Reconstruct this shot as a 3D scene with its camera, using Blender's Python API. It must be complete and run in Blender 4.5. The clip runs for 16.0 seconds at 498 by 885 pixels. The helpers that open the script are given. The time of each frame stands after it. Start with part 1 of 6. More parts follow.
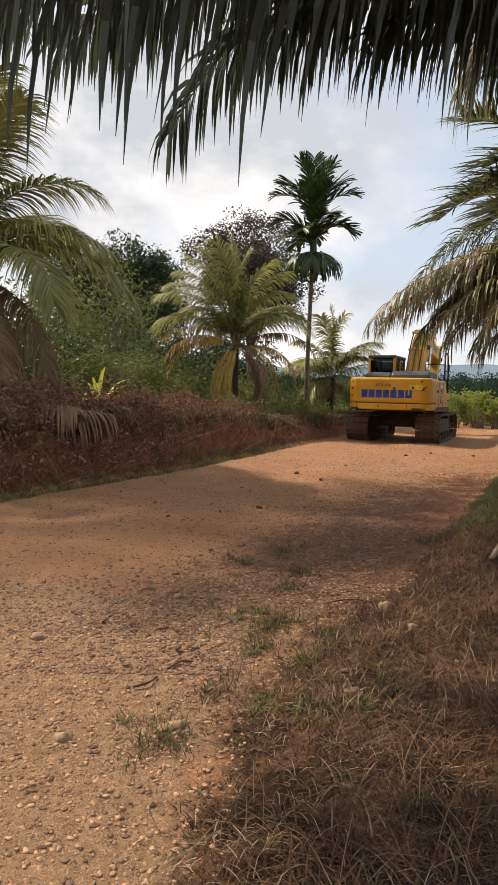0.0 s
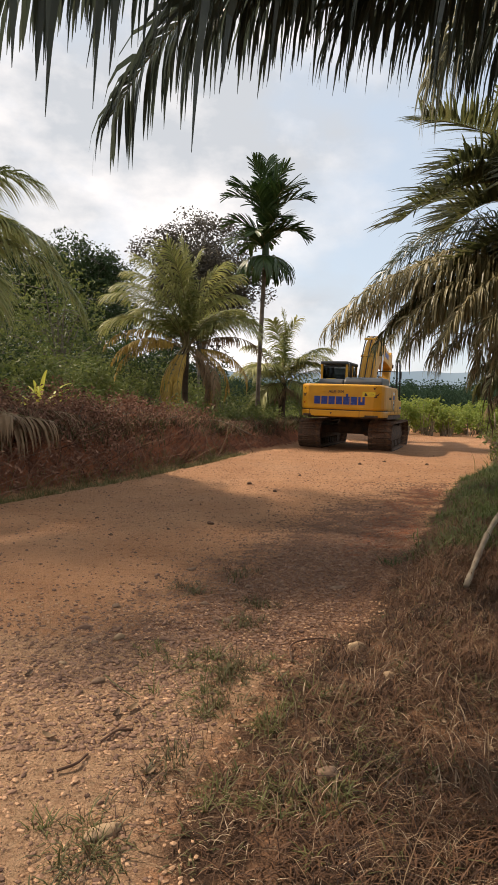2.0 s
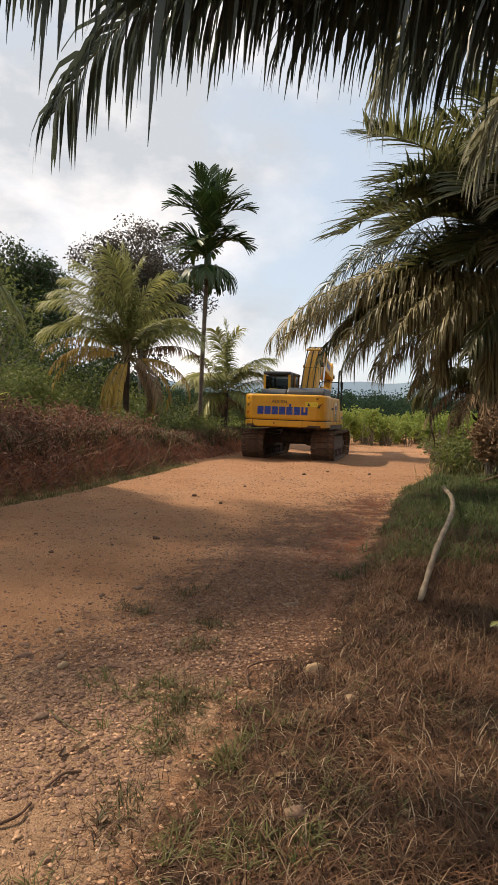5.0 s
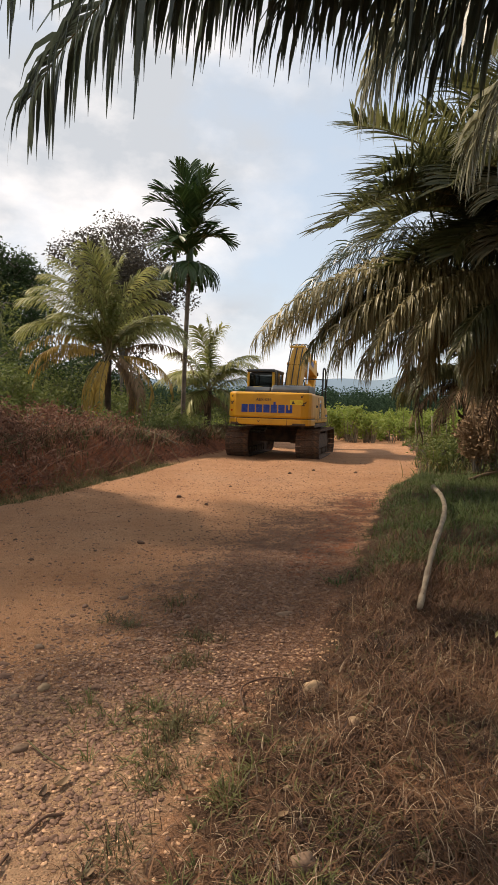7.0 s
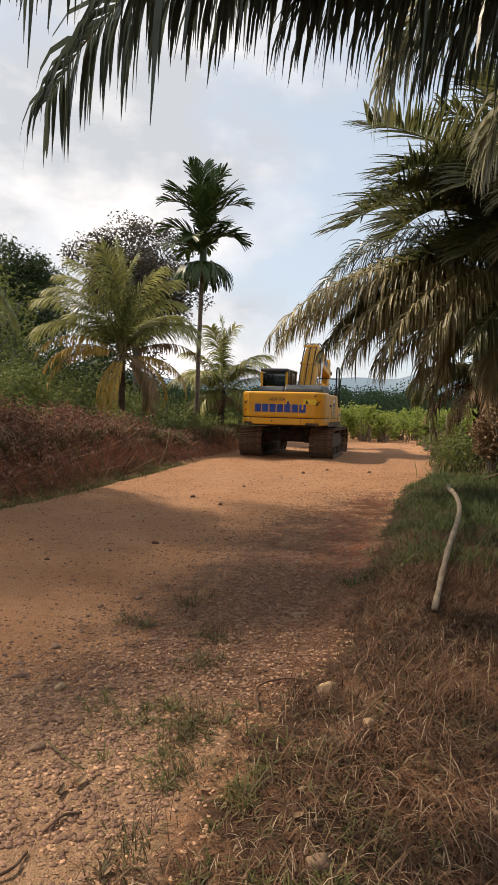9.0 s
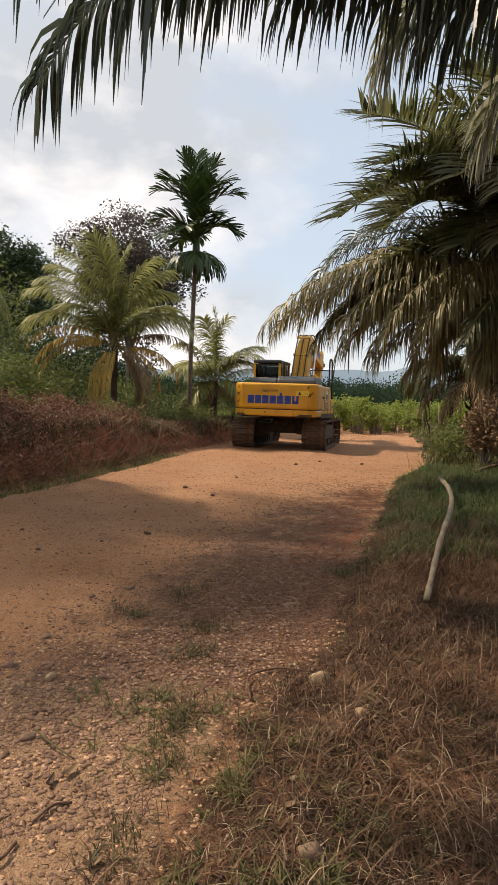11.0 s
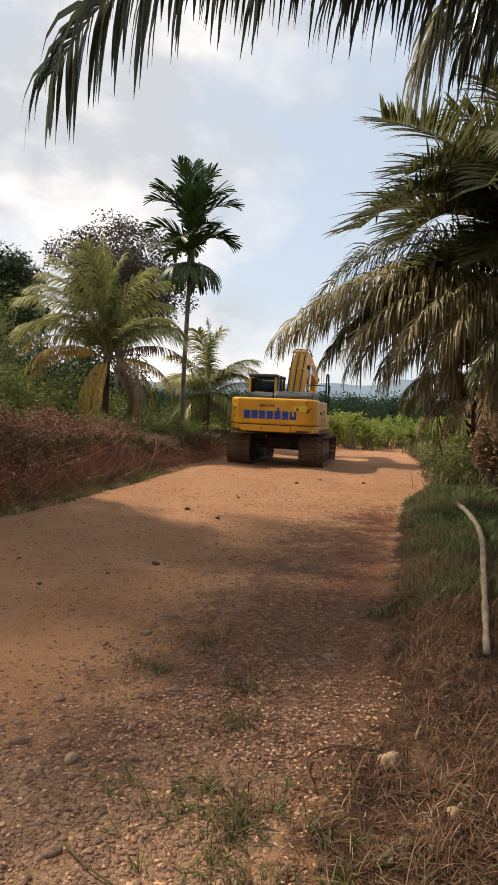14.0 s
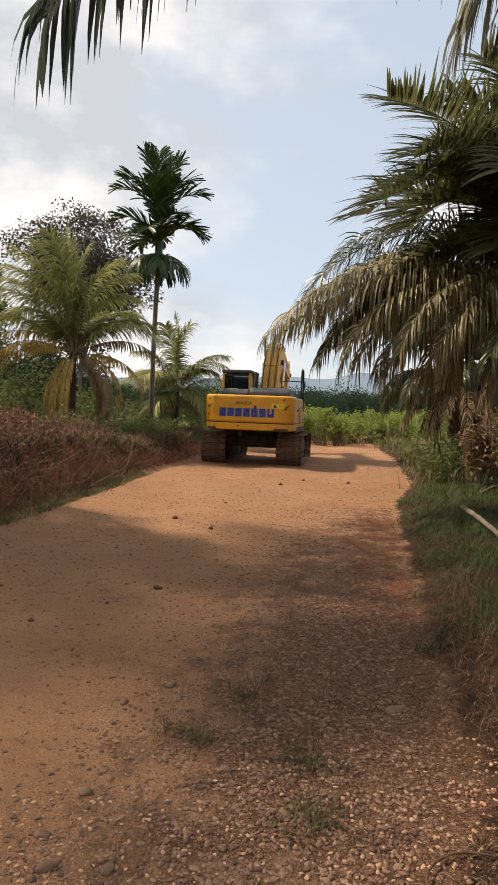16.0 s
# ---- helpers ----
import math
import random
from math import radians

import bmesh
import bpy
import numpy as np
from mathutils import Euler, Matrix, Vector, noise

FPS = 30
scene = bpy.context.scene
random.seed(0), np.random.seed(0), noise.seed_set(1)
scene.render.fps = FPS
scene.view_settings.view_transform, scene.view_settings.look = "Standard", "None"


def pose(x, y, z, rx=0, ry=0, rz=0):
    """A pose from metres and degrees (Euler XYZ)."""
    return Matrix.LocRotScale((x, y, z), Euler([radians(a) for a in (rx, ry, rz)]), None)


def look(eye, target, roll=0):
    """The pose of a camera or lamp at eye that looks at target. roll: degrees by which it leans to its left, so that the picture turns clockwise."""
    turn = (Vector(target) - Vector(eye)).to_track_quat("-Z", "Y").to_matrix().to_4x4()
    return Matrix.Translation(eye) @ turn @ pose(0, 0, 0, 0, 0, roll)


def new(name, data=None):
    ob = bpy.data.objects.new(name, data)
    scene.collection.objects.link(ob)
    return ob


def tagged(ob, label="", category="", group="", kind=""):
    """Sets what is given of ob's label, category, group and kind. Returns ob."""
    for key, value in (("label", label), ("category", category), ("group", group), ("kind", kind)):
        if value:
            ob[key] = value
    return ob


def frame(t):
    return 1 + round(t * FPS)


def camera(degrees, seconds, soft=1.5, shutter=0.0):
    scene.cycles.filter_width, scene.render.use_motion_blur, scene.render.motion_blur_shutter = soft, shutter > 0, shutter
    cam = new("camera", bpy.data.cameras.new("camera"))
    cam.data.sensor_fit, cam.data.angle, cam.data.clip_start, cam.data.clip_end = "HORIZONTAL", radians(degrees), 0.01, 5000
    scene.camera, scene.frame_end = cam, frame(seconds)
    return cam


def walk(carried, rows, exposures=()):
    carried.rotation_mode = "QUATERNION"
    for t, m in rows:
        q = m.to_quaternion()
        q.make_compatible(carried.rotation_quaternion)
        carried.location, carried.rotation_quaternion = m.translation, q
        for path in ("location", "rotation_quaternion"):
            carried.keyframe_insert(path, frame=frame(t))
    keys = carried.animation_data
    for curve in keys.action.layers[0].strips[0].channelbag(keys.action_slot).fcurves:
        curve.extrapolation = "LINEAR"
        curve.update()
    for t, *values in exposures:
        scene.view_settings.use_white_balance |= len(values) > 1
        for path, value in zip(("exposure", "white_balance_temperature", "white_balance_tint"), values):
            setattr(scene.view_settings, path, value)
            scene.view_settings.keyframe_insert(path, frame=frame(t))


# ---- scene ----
cam = camera(41.3, 16.0, soft=0.72)
PATH = [
    (0, (0.100, 0.390, 1.497), (0.057, 2.623, 1.331), 1.3),
    (0.5, (0.046, 0.596, 1.525), (0.168, 2.825, 1.331), 0.9),
    (1, (0.038, 0.738, 1.531), (0.153, 2.969, 1.369), 0.6),
    (1.5, (0.059, 0.907, 1.533), (0.136, 3.144, 1.460), 1.0),
    (2, (0.069, 0.991, 1.536), (0.196, 3.223, 1.389), 1.9),
    (2.5, (0.054, 1.012, 1.548), (0.208, 3.244, 1.409), 2.1),
    (3, (0.044, 1.014, 1.553), (0.203, 3.245, 1.427), 1.9),
    (3.5, (0.044, 1.033, 1.546), (0.221, 3.261, 1.409), 2.1),
    (4, (0.044, 1.051, 1.549), (0.244, 3.277, 1.407), 2.4),
    (4.5, (0.032, 1.098, 1.547), (0.299, 3.319, 1.419), 2.7),
    (4.7, (0.012, 1.129, 1.547), (0.315, 3.345, 1.439), 2.4),
    (6.8, (-0.013, 1.408, 1.577), (0.355, 3.614, 1.467), 1.4),
    (7, (-0.019, 1.430, 1.572), (0.366, 3.633, 1.457), 1.7),
    (7.5, (-0.024, 1.430, 1.581), (0.365, 3.633, 1.460), 1.8),
    (8, (-0.032, 1.429, 1.583), (0.302, 3.640, 1.460), 1.9),
    (8.5, (-0.031, 1.420, 1.585), (0.302, 3.632, 1.459), 1.8),
    (9, (-0.029, 1.418, 1.586), (0.312, 3.629, 1.467), 1.6),
    (11.5, (-0.024, 1.474, 1.566), (0.363, 3.676, 1.418), 2.1),
    (12, (-0.048, 1.527, 1.571), (0.386, 3.720, 1.443), 2.0),
    (12.5, (-0.128, 1.593, 1.593), (0.348, 3.778, 1.459), 1.7),
    (13, (-0.194, 1.659, 1.607), (0.288, 3.840, 1.452), 1.4),
    (13.5, (-0.228, 1.822, 1.599), (0.209, 4.014, 1.460), 2.0),
    (14, (-0.297, 2.045, 1.645), (0.121, 4.243, 1.542), 2.6),
    (14.5, (-0.412, 2.266, 1.667), (0.137, 4.436, 1.580), -0.2),
    (15, (-0.536, 2.449, 1.706), (-0.029, 4.628, 1.570), 0.6),
    (15.5, (-0.590, 2.672, 1.700), (-0.074, 4.850, 1.589), 0.7),
    (16, (-0.657, 2.875, 1.725), (-0.103, 5.042, 1.608), 2.1),
]
walk(cam, [(t, look(eye, target, roll)) for t, eye, target, roll in PATH], [(0.0, 0.35, 7350, 16), (16.0, 0.35, 7350, 16)])

# ---- world and sun ----
SUN_AZ, SUN_EL = radians(-60), radians(48)     # azimuth from +y towards +x
to_sun = Vector((math.sin(SUN_AZ) * math.cos(SUN_EL), math.cos(SUN_AZ) * math.cos(SUN_EL), math.sin(SUN_EL)))
sun = new("sun", bpy.data.lights.new("sun", "SUN"))
sun.data.energy, sun.data.angle, sun.data.color = 4.4, radians(2.0), (1.0, 0.91, 0.78)
sun.matrix_world = look((0, 0, 60), Vector((0, 0, 60)) - to_sun)

world = bpy.data.worlds.new("sky")
scene.world = world
world.use_nodes = True
wn, wl = world.node_tree.nodes, world.node_tree.links
wn.clear()
w_out, w_bg = wn.new("ShaderNodeOutputWorld"), wn.new("ShaderNodeBackground")
w_sky = wn.new("ShaderNodeTexSky")
w_sky.sky_type, w_sky.sun_disc, w_sky.sun_elevation, w_sky.sun_rotation = "NISHITA", False, SUN_EL, SUN_AZ
w_scale = wn.new("ShaderNodeVectorMath"); w_scale.operation = "SCALE"; w_scale.inputs["Scale"].default_value = 0.1
wl.new(w_sky.outputs[0], w_scale.inputs[0])
w_tc, w_map = wn.new("ShaderNodeTexCoord"), wn.new("ShaderNodeMapping")
w_map.inputs["Scale"].default_value = (1.0, 1.0, 1.7)
w_map.inputs["Location"].default_value = (0.35, 0.1, 0.2)
wl.new(w_tc.outputs["Generated"], w_map.inputs[0])
w_n1, w_n2 = wn.new("ShaderNodeTexNoise"), wn.new("ShaderNodeTexNoise")
for n, s, d, r in ((w_n1, 2.1, 10, 0.52), (w_n2, 3.6, 10, 0.55)):
    n.inputs["Scale"].default_value, n.inputs["Detail"].default_value, n.inputs["Roughness"].default_value = s, d, r
    wl.new(w_map.outputs[0], n.inputs["Vector"])
w_r1, w_r2 = wn.new("ShaderNodeValToRGB"), wn.new("ShaderNodeValToRGB")
w_r1.color_ramp.elements[0].position, w_r1.color_ramp.elements[1].position = 0.40, 0.54
w_r2.color_ramp.elements[0].position, w_r2.color_ramp.elements[1].position = 0.40, 0.60
w_r2.color_ramp.elements[0].color, w_r2.color_ramp.elements[1].color = (0.44, 0.51, 0.585, 1), (0.82, 0.855, 0.895, 1)
wl.new(w_n1.outputs[0], w_r1.inputs[0]); wl.new(w_n2.outputs[0], w_r2.inputs[0])
w_haze = wn.new("ShaderNodeMix"); w_haze.data_type = "RGBA"; w_haze.inputs[0].default_value = 0.62
w_haze.inputs[7].default_value = (0.53, 0.67, 0.81, 1)
wl.new(w_scale.outputs[0], w_haze.inputs[6])
w_mix = wn.new("ShaderNodeMix"); w_mix.data_type = "RGBA"
wl.new(w_r1.outputs[0], w_mix.inputs[0]); wl.new(w_haze.outputs[2], w_mix.inputs[6]); wl.new(w_r2.outputs[0], w_mix.inputs[7])
wl.new(w_mix.outputs[2], w_bg.inputs[0]); w_bg.inputs[1].default_value = 1.08
wl.new(w_bg.outputs[0], w_out.inputs[0])


# ---- materials ----
def rough_mat(name, base, other=None, rough=0.7, metal=0.0, scale=6.0, bump=0.2, bump_scale=60.0, island=0.0, through_light=0.0, spec=0.3, dirt=None, dirt_at=0.55):
    """Principled material with two scales of colour variation, bump, optional per-piece variation, dirt and light through leaves."""
    m = bpy.data.materials.new(name)
    m.use_nodes = True
    nt = m.node_tree
    N, L = nt.nodes, nt.links
    b = N["Principled BSDF"]
    b.inputs["Roughness"].default_value, b.inputs["Metallic"].default_value = rough, metal
    b.inputs["Specular IOR Level"].default_value = spec
    tc = N.new("ShaderNodeTexCoord")
    n1 = N.new("ShaderNodeTexNoise")
    n1.inputs["Scale"].default_value, n1.inputs["Detail"].default_value = scale, 6
    L.new(tc.outputs["Object"], n1.inputs["Vector"])
    mix = N.new("ShaderNodeMix"); mix.data_type = "RGBA"
    mix.inputs[6].default_value = (*base, 1)
    mix.inputs[7].default_value = (*(other or [c * 0.6 for c in base]), 1)
    ramp = N.new("ShaderNodeMapRange")
    ramp.inputs[1].default_value, ramp.inputs[2].default_value = 0.35, 0.65
    L.new(n1.outputs[0], ramp.inputs[0])
    fac = ramp.outputs[0]
    if island:
        geo = N.new("ShaderNodeNewGeometry")
        add = N.new("ShaderNodeMix"); add.data_type = "FLOAT"; add.inputs[0].default_value = island
        L.new(ramp.outputs[0], add.inputs[2]); L.new(geo.outputs["Random Per Island"], add.inputs[3])
        fac = add.outputs[0]
    L.new(fac, mix.inputs[0])
    colour = mix.outputs[2]
    if dirt:
        n3 = N.new("ShaderNodeTexNoise")
        n3.inputs["Scale"].default_value, n3.inputs["Detail"].default_value, n3.inputs["Roughness"].default_value = scale * 0.6, 10, 0.7
        L.new(tc.outputs["Object"], n3.inputs["Vector"])
        r3 = N.new("ShaderNodeMapRange")
        r3.inputs[1].default_value, r3.inputs[2].default_value, r3.inputs[4].default_value = dirt_at, dirt_at + 0.2, 0.8
        L.new(n3.outputs[0], r3.inputs[0])
        md = N.new("ShaderNodeMix"); md.data_type = "RGBA"
        md.inputs[7].default_value = (*dirt, 1)
        L.new(r3.outputs[0], md.inputs[0]); L.new(colour, md.inputs[6])
        colour = md.outputs[2]
    L.new(colour, b.inputs["Base Color"])
    if bump:
        n2 = N.new("ShaderNodeTexNoise")
        n2.inputs["Scale"].default_value, n2.inputs["Detail"].default_value = bump_scale, 4
        L.new(tc.outputs["Object"], n2.inputs["Vector"])
        bp = N.new("ShaderNodeBump")
        bp.inputs["Strength"].default_value, bp.inputs["Distance"].default_value = bump, 0.02
        L.new(n2.outputs[0], bp.inputs["Height"]); L.new(bp.outputs[0], b.inputs["Normal"])
    if through_light:
        tr, ms = N.new("ShaderNodeBsdfTranslucent"), N.new("ShaderNodeMixShader")
        L.new(colour, tr.inputs[0])
        ms.inputs[0].default_value = through_light
        L.new(b.outputs[0], ms.inputs[1]); L.new(tr.outputs[0], ms.inputs[2])
        L.new(ms.outputs[0], N["Material Output"].inputs[0])
    return m


M_yellow = rough_mat("machine_yellow", (0.62, 0.30, 0.012), (0.50, 0.235, 0.012), 0.42, 0, 2.0, 0.05, 30, spec=0.45, dirt=(0.30, 0.17, 0.07), dirt_at=0.6)
M_boomyel = rough_mat("boom_yellow", (0.64, 0.34, 0.05), (0.50, 0.24, 0.03), 0.5, 0, 1.6, 0.08, 30, dirt=(0.32, 0.18, 0.08), dirt_at=0.58)
M_hood = rough_mat("dark_hood_paint", (0.035, 0.045, 0.055), (0.06, 0.06, 0.06), 0.45, 0, 3, 0.05)
M_black = rough_mat("black_rubber", (0.012, 0.012, 0.013), (0.03, 0.028, 0.025), 0.6, 0, 8, 0.1)
M_steel = rough_mat("muddy_track_steel", (0.16, 0.095, 0.06), (0.075, 0.05, 0.04), 0.7, 0.25, 9, 0.4, 40, dirt=(0.28, 0.15, 0.08), dirt_at=0.5)
M_frame = rough_mat("dark_frame_steel", (0.05, 0.035, 0.026), (0.11, 0.065, 0.04), 0.75, 0.1, 5, 0.3, 40)
M_chrome = rough_mat("chromed_rod", (0.62, 0.62, 0.62), (0.5, 0.5, 0.5), 0.18, 1.0, 3, 0)
M_blue = rough_mat("blue_letter_film", (0.012, 0.03, 0.19), (0.03, 0.06, 0.24), 0.45, 0, 9, 0, dirt=(0.5, 0.5, 0.48), dirt_at=0.6)
M_white = rough_mat("white_film", (0.72, 0.72, 0.70), (0.55, 0.54, 0.5), 0.5, 0, 12, 0)
M_decal = rough_mat("yellow_sticker", (0.70, 0.52, 0.04), (0.6, 0.42, 0.04), 0.5, 0, 12, 0)
M_darkfilm = rough_mat("dark_film", (0.02, 0.022, 0.028), (0.035, 0.035, 0.04), 0.4, 0, 12, 0)
M_red = rough_mat("red_lens", (0.45, 0.03, 0.02), (0.3, 0.02, 0.02), 0.25, 0, 10, 0)
M_glass = bpy.data.materials.new("cab_glass")
M_glass.use_nodes = True
g = M_glass.node_tree.nodes["Principled BSDF"]
g.inputs["Base Color"].default_value, g.inputs["Roughness"].default_value = (0.10, 0.115, 0.115, 1), 0.05
g.inputs["Transmission Weight"].default_value, g.inputs["IOR"].default_value = 1.0, 1.15

M_oil = rough_mat("oil_palm_leaflet", (0.044, 0.056, 0.018), (0.130, 0.126, 0.050), 0.36, 0, 1.2, 0.05, 60, island=0.6, through_light=0.5, spec=0.5)
M_oil_low = rough_mat("old_oil_palm_leaflet", (0.120, 0.110, 0.045), (0.400, 0.340, 0.180), 0.46, 0, 1.2, 0.05, 60, island=0.75, through_light=0.34, spec=0.4)
M_oil_slate = rough_mat("glossy_oil_palm_leaflet", (0.050, 0.070, 0.052), (0.095, 0.112, 0.080), 0.34, 0, 1.2, 0.05, 60, island=0.6, through_light=0.36, spec=0.6)
# paler copy of the oil palm leaflet, with sunlight put into its colour
M_oil_pale_lit = rough_mat("pale_sunlit_oil_palm_leaflet", (0.110, 0.120, 0.070), (0.400, 0.385, 0.270), 0.36, 0, 1.2, 0.05, 60, island=0.75, through_light=0.5, spec=0.5)
M_dead = rough_mat("dead_frond", (0.16, 0.10, 0.055), (0.26, 0.175, 0.10), 0.75, 0, 2, 0.1, 60, island=0.6, through_light=0.12)
M_brown = rough_mat("dark_dead_frond", (0.05, 0.032, 0.02), (0.09, 0.055, 0.032), 0.8, 0, 2, 0.1, 60, island=0.6)
M_coco = rough_mat("coconut_leaflet", (0.150, 0.185, 0.045), (0.42, 0.400, 0.165), 0.45, 0, 1.0, 0.05, 60, island=0.6, through_light=0.38, spec=0.4)
M_coco_old = rough_mat("yellowed_coconut_leaflet", (0.52, 0.33, 0.06), (0.36, 0.24, 0.08), 0.55, 0, 1.0, 0.05, 60, island=0.6, through_light=0.25)
M_areca = rough_mat("areca_leaflet", (0.022, 0.050, 0.014), (0.05, 0.085, 0.022), 0.45, 0, 1.0, 0.05, 60, island=0.5, through_light=0.16, spec=0.4)
M_rachis = rough_mat("palm_rachis", (0.13, 0.11, 0.045), (0.20, 0.15, 0.07), 0.55, 0, 3, 0.2, 30)
M_trunk = rough_mat("palm_trunk", (0.16, 0.13, 0.10), (0.08, 0.065, 0.05), 0.85, 0, 4, 0.6, 25)
M_trunk_dark = rough_mat("old_palm_trunk", (0.05, 0.038, 0.028), (0.10, 0.072, 0.05), 0.9, 0, 4, 0.7, 25)
M_bark = rough_mat("tree_bark", (0.13, 0.11, 0.09), (0.2, 0.18, 0.15), 0.9, 0, 5, 0.6, 25)
M_leaf_dark = rough_mat("dark_tree_leaf", (0.024, 0.050, 0.018), (0.060, 0.092, 0.028), 0.55, 0, 0.6, 0, island=0.6, through_light=0.2)
M_leaf_mid = rough_mat("green_leaf", (0.070, 0.108, 0.028), (0.205, 0.220, 0.068), 0.55, 0, 0.5, 0, island=0.6, through_light=0.36)
M_leaf_purple = rough_mat("dusky_tree_leaf", (0.040, 0.034, 0.032), (0.105, 0.092, 0.062), 0.55, 0, 0.5, 0, island=0.7, through_light=0.2)
M_leaf_far = rough_mat("far_forest_leaf", (0.026, 0.050, 0.030), (0.040, 0.068, 0.040), 0.9, 0, 0.05, 0, island=0.3, through_light=0.4, spec=0.05)
# near-black end puts verge shade and gaps between blades into the colour
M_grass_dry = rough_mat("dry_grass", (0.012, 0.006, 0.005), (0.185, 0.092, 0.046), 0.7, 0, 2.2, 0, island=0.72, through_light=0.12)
M_grass_pale = rough_mat("pale_verge_grass", (0.10, 0.105, 0.030), (0.27, 0.215, 0.090), 0.65, 0, 1.5, 0, island=0.7, through_light=0.25)
M_straw = rough_mat("bleached_straw", (0.20, 0.135, 0.085), (0.46, 0.345, 0.235), 0.7, 0, 2.0, 0, island=0.7, through_light=0.2)
M_weed = rough_mat("olive_weed", (0.040, 0.042, 0.014), (0.125, 0.105, 0.040), 0.65, 0, 1.5, 0, island=0.7, through_light=0.2)
M_tuft = rough_mat("olive_green_tuft", (0.050, 0.060, 0.016), (0.165, 0.160, 0.055), 0.6, 0, 1.5, 0, island=0.7, through_light=0.3)
M_crop = rough_mat("crop_leaf", (0.150, 0.225, 0.036), (0.290, 0.310, 0.075), 0.55, 0, 0.3, 0, island=0.6, through_light=0.4)
M_strap = rough_mat("yellow_green_strap_leaf", (0.36, 0.40, 0.06), (0.50, 0.46, 0.10), 0.45, 0, 2.0, 0.05, 40, island=0.5, through_light=0.35)
M_grass_green = rough_mat("green_grass", (0.034, 0.056, 0.015), (0.105, 0.130, 0.036), 0.6, 0, 1.5, 0, island=0.6, through_light=0.22)
M_brush = rough_mat("dry_brush", (0.075, 0.031, 0.021), (0.36, 0.190, 0.120), 0.8, 0, 1.5, 0, island=0.75, through_light=0.08)
M_stone = rough_mat("road_stone", (0.30, 0.175, 0.113), (0.090, 0.050, 0.036), 0.85, 0, 8, 0.3, 40, island=0.6)
M_pale = rough_mat("pale_stone", (0.36, 0.25, 0.15), (0.20, 0.13, 0.075), 0.8, 0, 7, 0.35, 30)
M_grey = rough_mat("grey_stone", (0.20, 0.130, 0.085), (0.125, 0.076, 0.050), 0.85, 0, 8, 0.3, 40)
M_crumb = rough_mat("tan_soil_crumb", (0.54, 0.335, 0.200), (0.30, 0.170, 0.098), 0.9, 0, 9, 0.3, 40, island=0.7)
M_clod = rough_mat("dark_clod", (0.08, 0.045, 0.03), (0.13, 0.075, 0.05), 0.95, 0, 12, 0.5, 40)
M_log = rough_mat("weathered_pale_wood", (0.25, 0.20, 0.14), (0.13, 0.10, 0.07), 0.8, 0, 7, 0.4, 30, dirt=(0.10, 0.075, 0.05), dirt_at=0.58)
# distance haze is mixed into the base colours of hills and ridge
M_hill = rough_mat("haze_tinted_hills", (0.17, 0.24, 0.31), (0.20, 0.27, 0.33), 1.0, 0, 0.004, 0, spec=0)
M_ridge = rough_mat("haze_tinted_wooded_ridge", (0.055, 0.085, 0.085), (0.075, 0.105, 0.10), 1.0, 0, 0.02, 0, spec=0)

M_ground = bpy.data.materials.new("laterite_ground")
M_ground.use_nodes = True


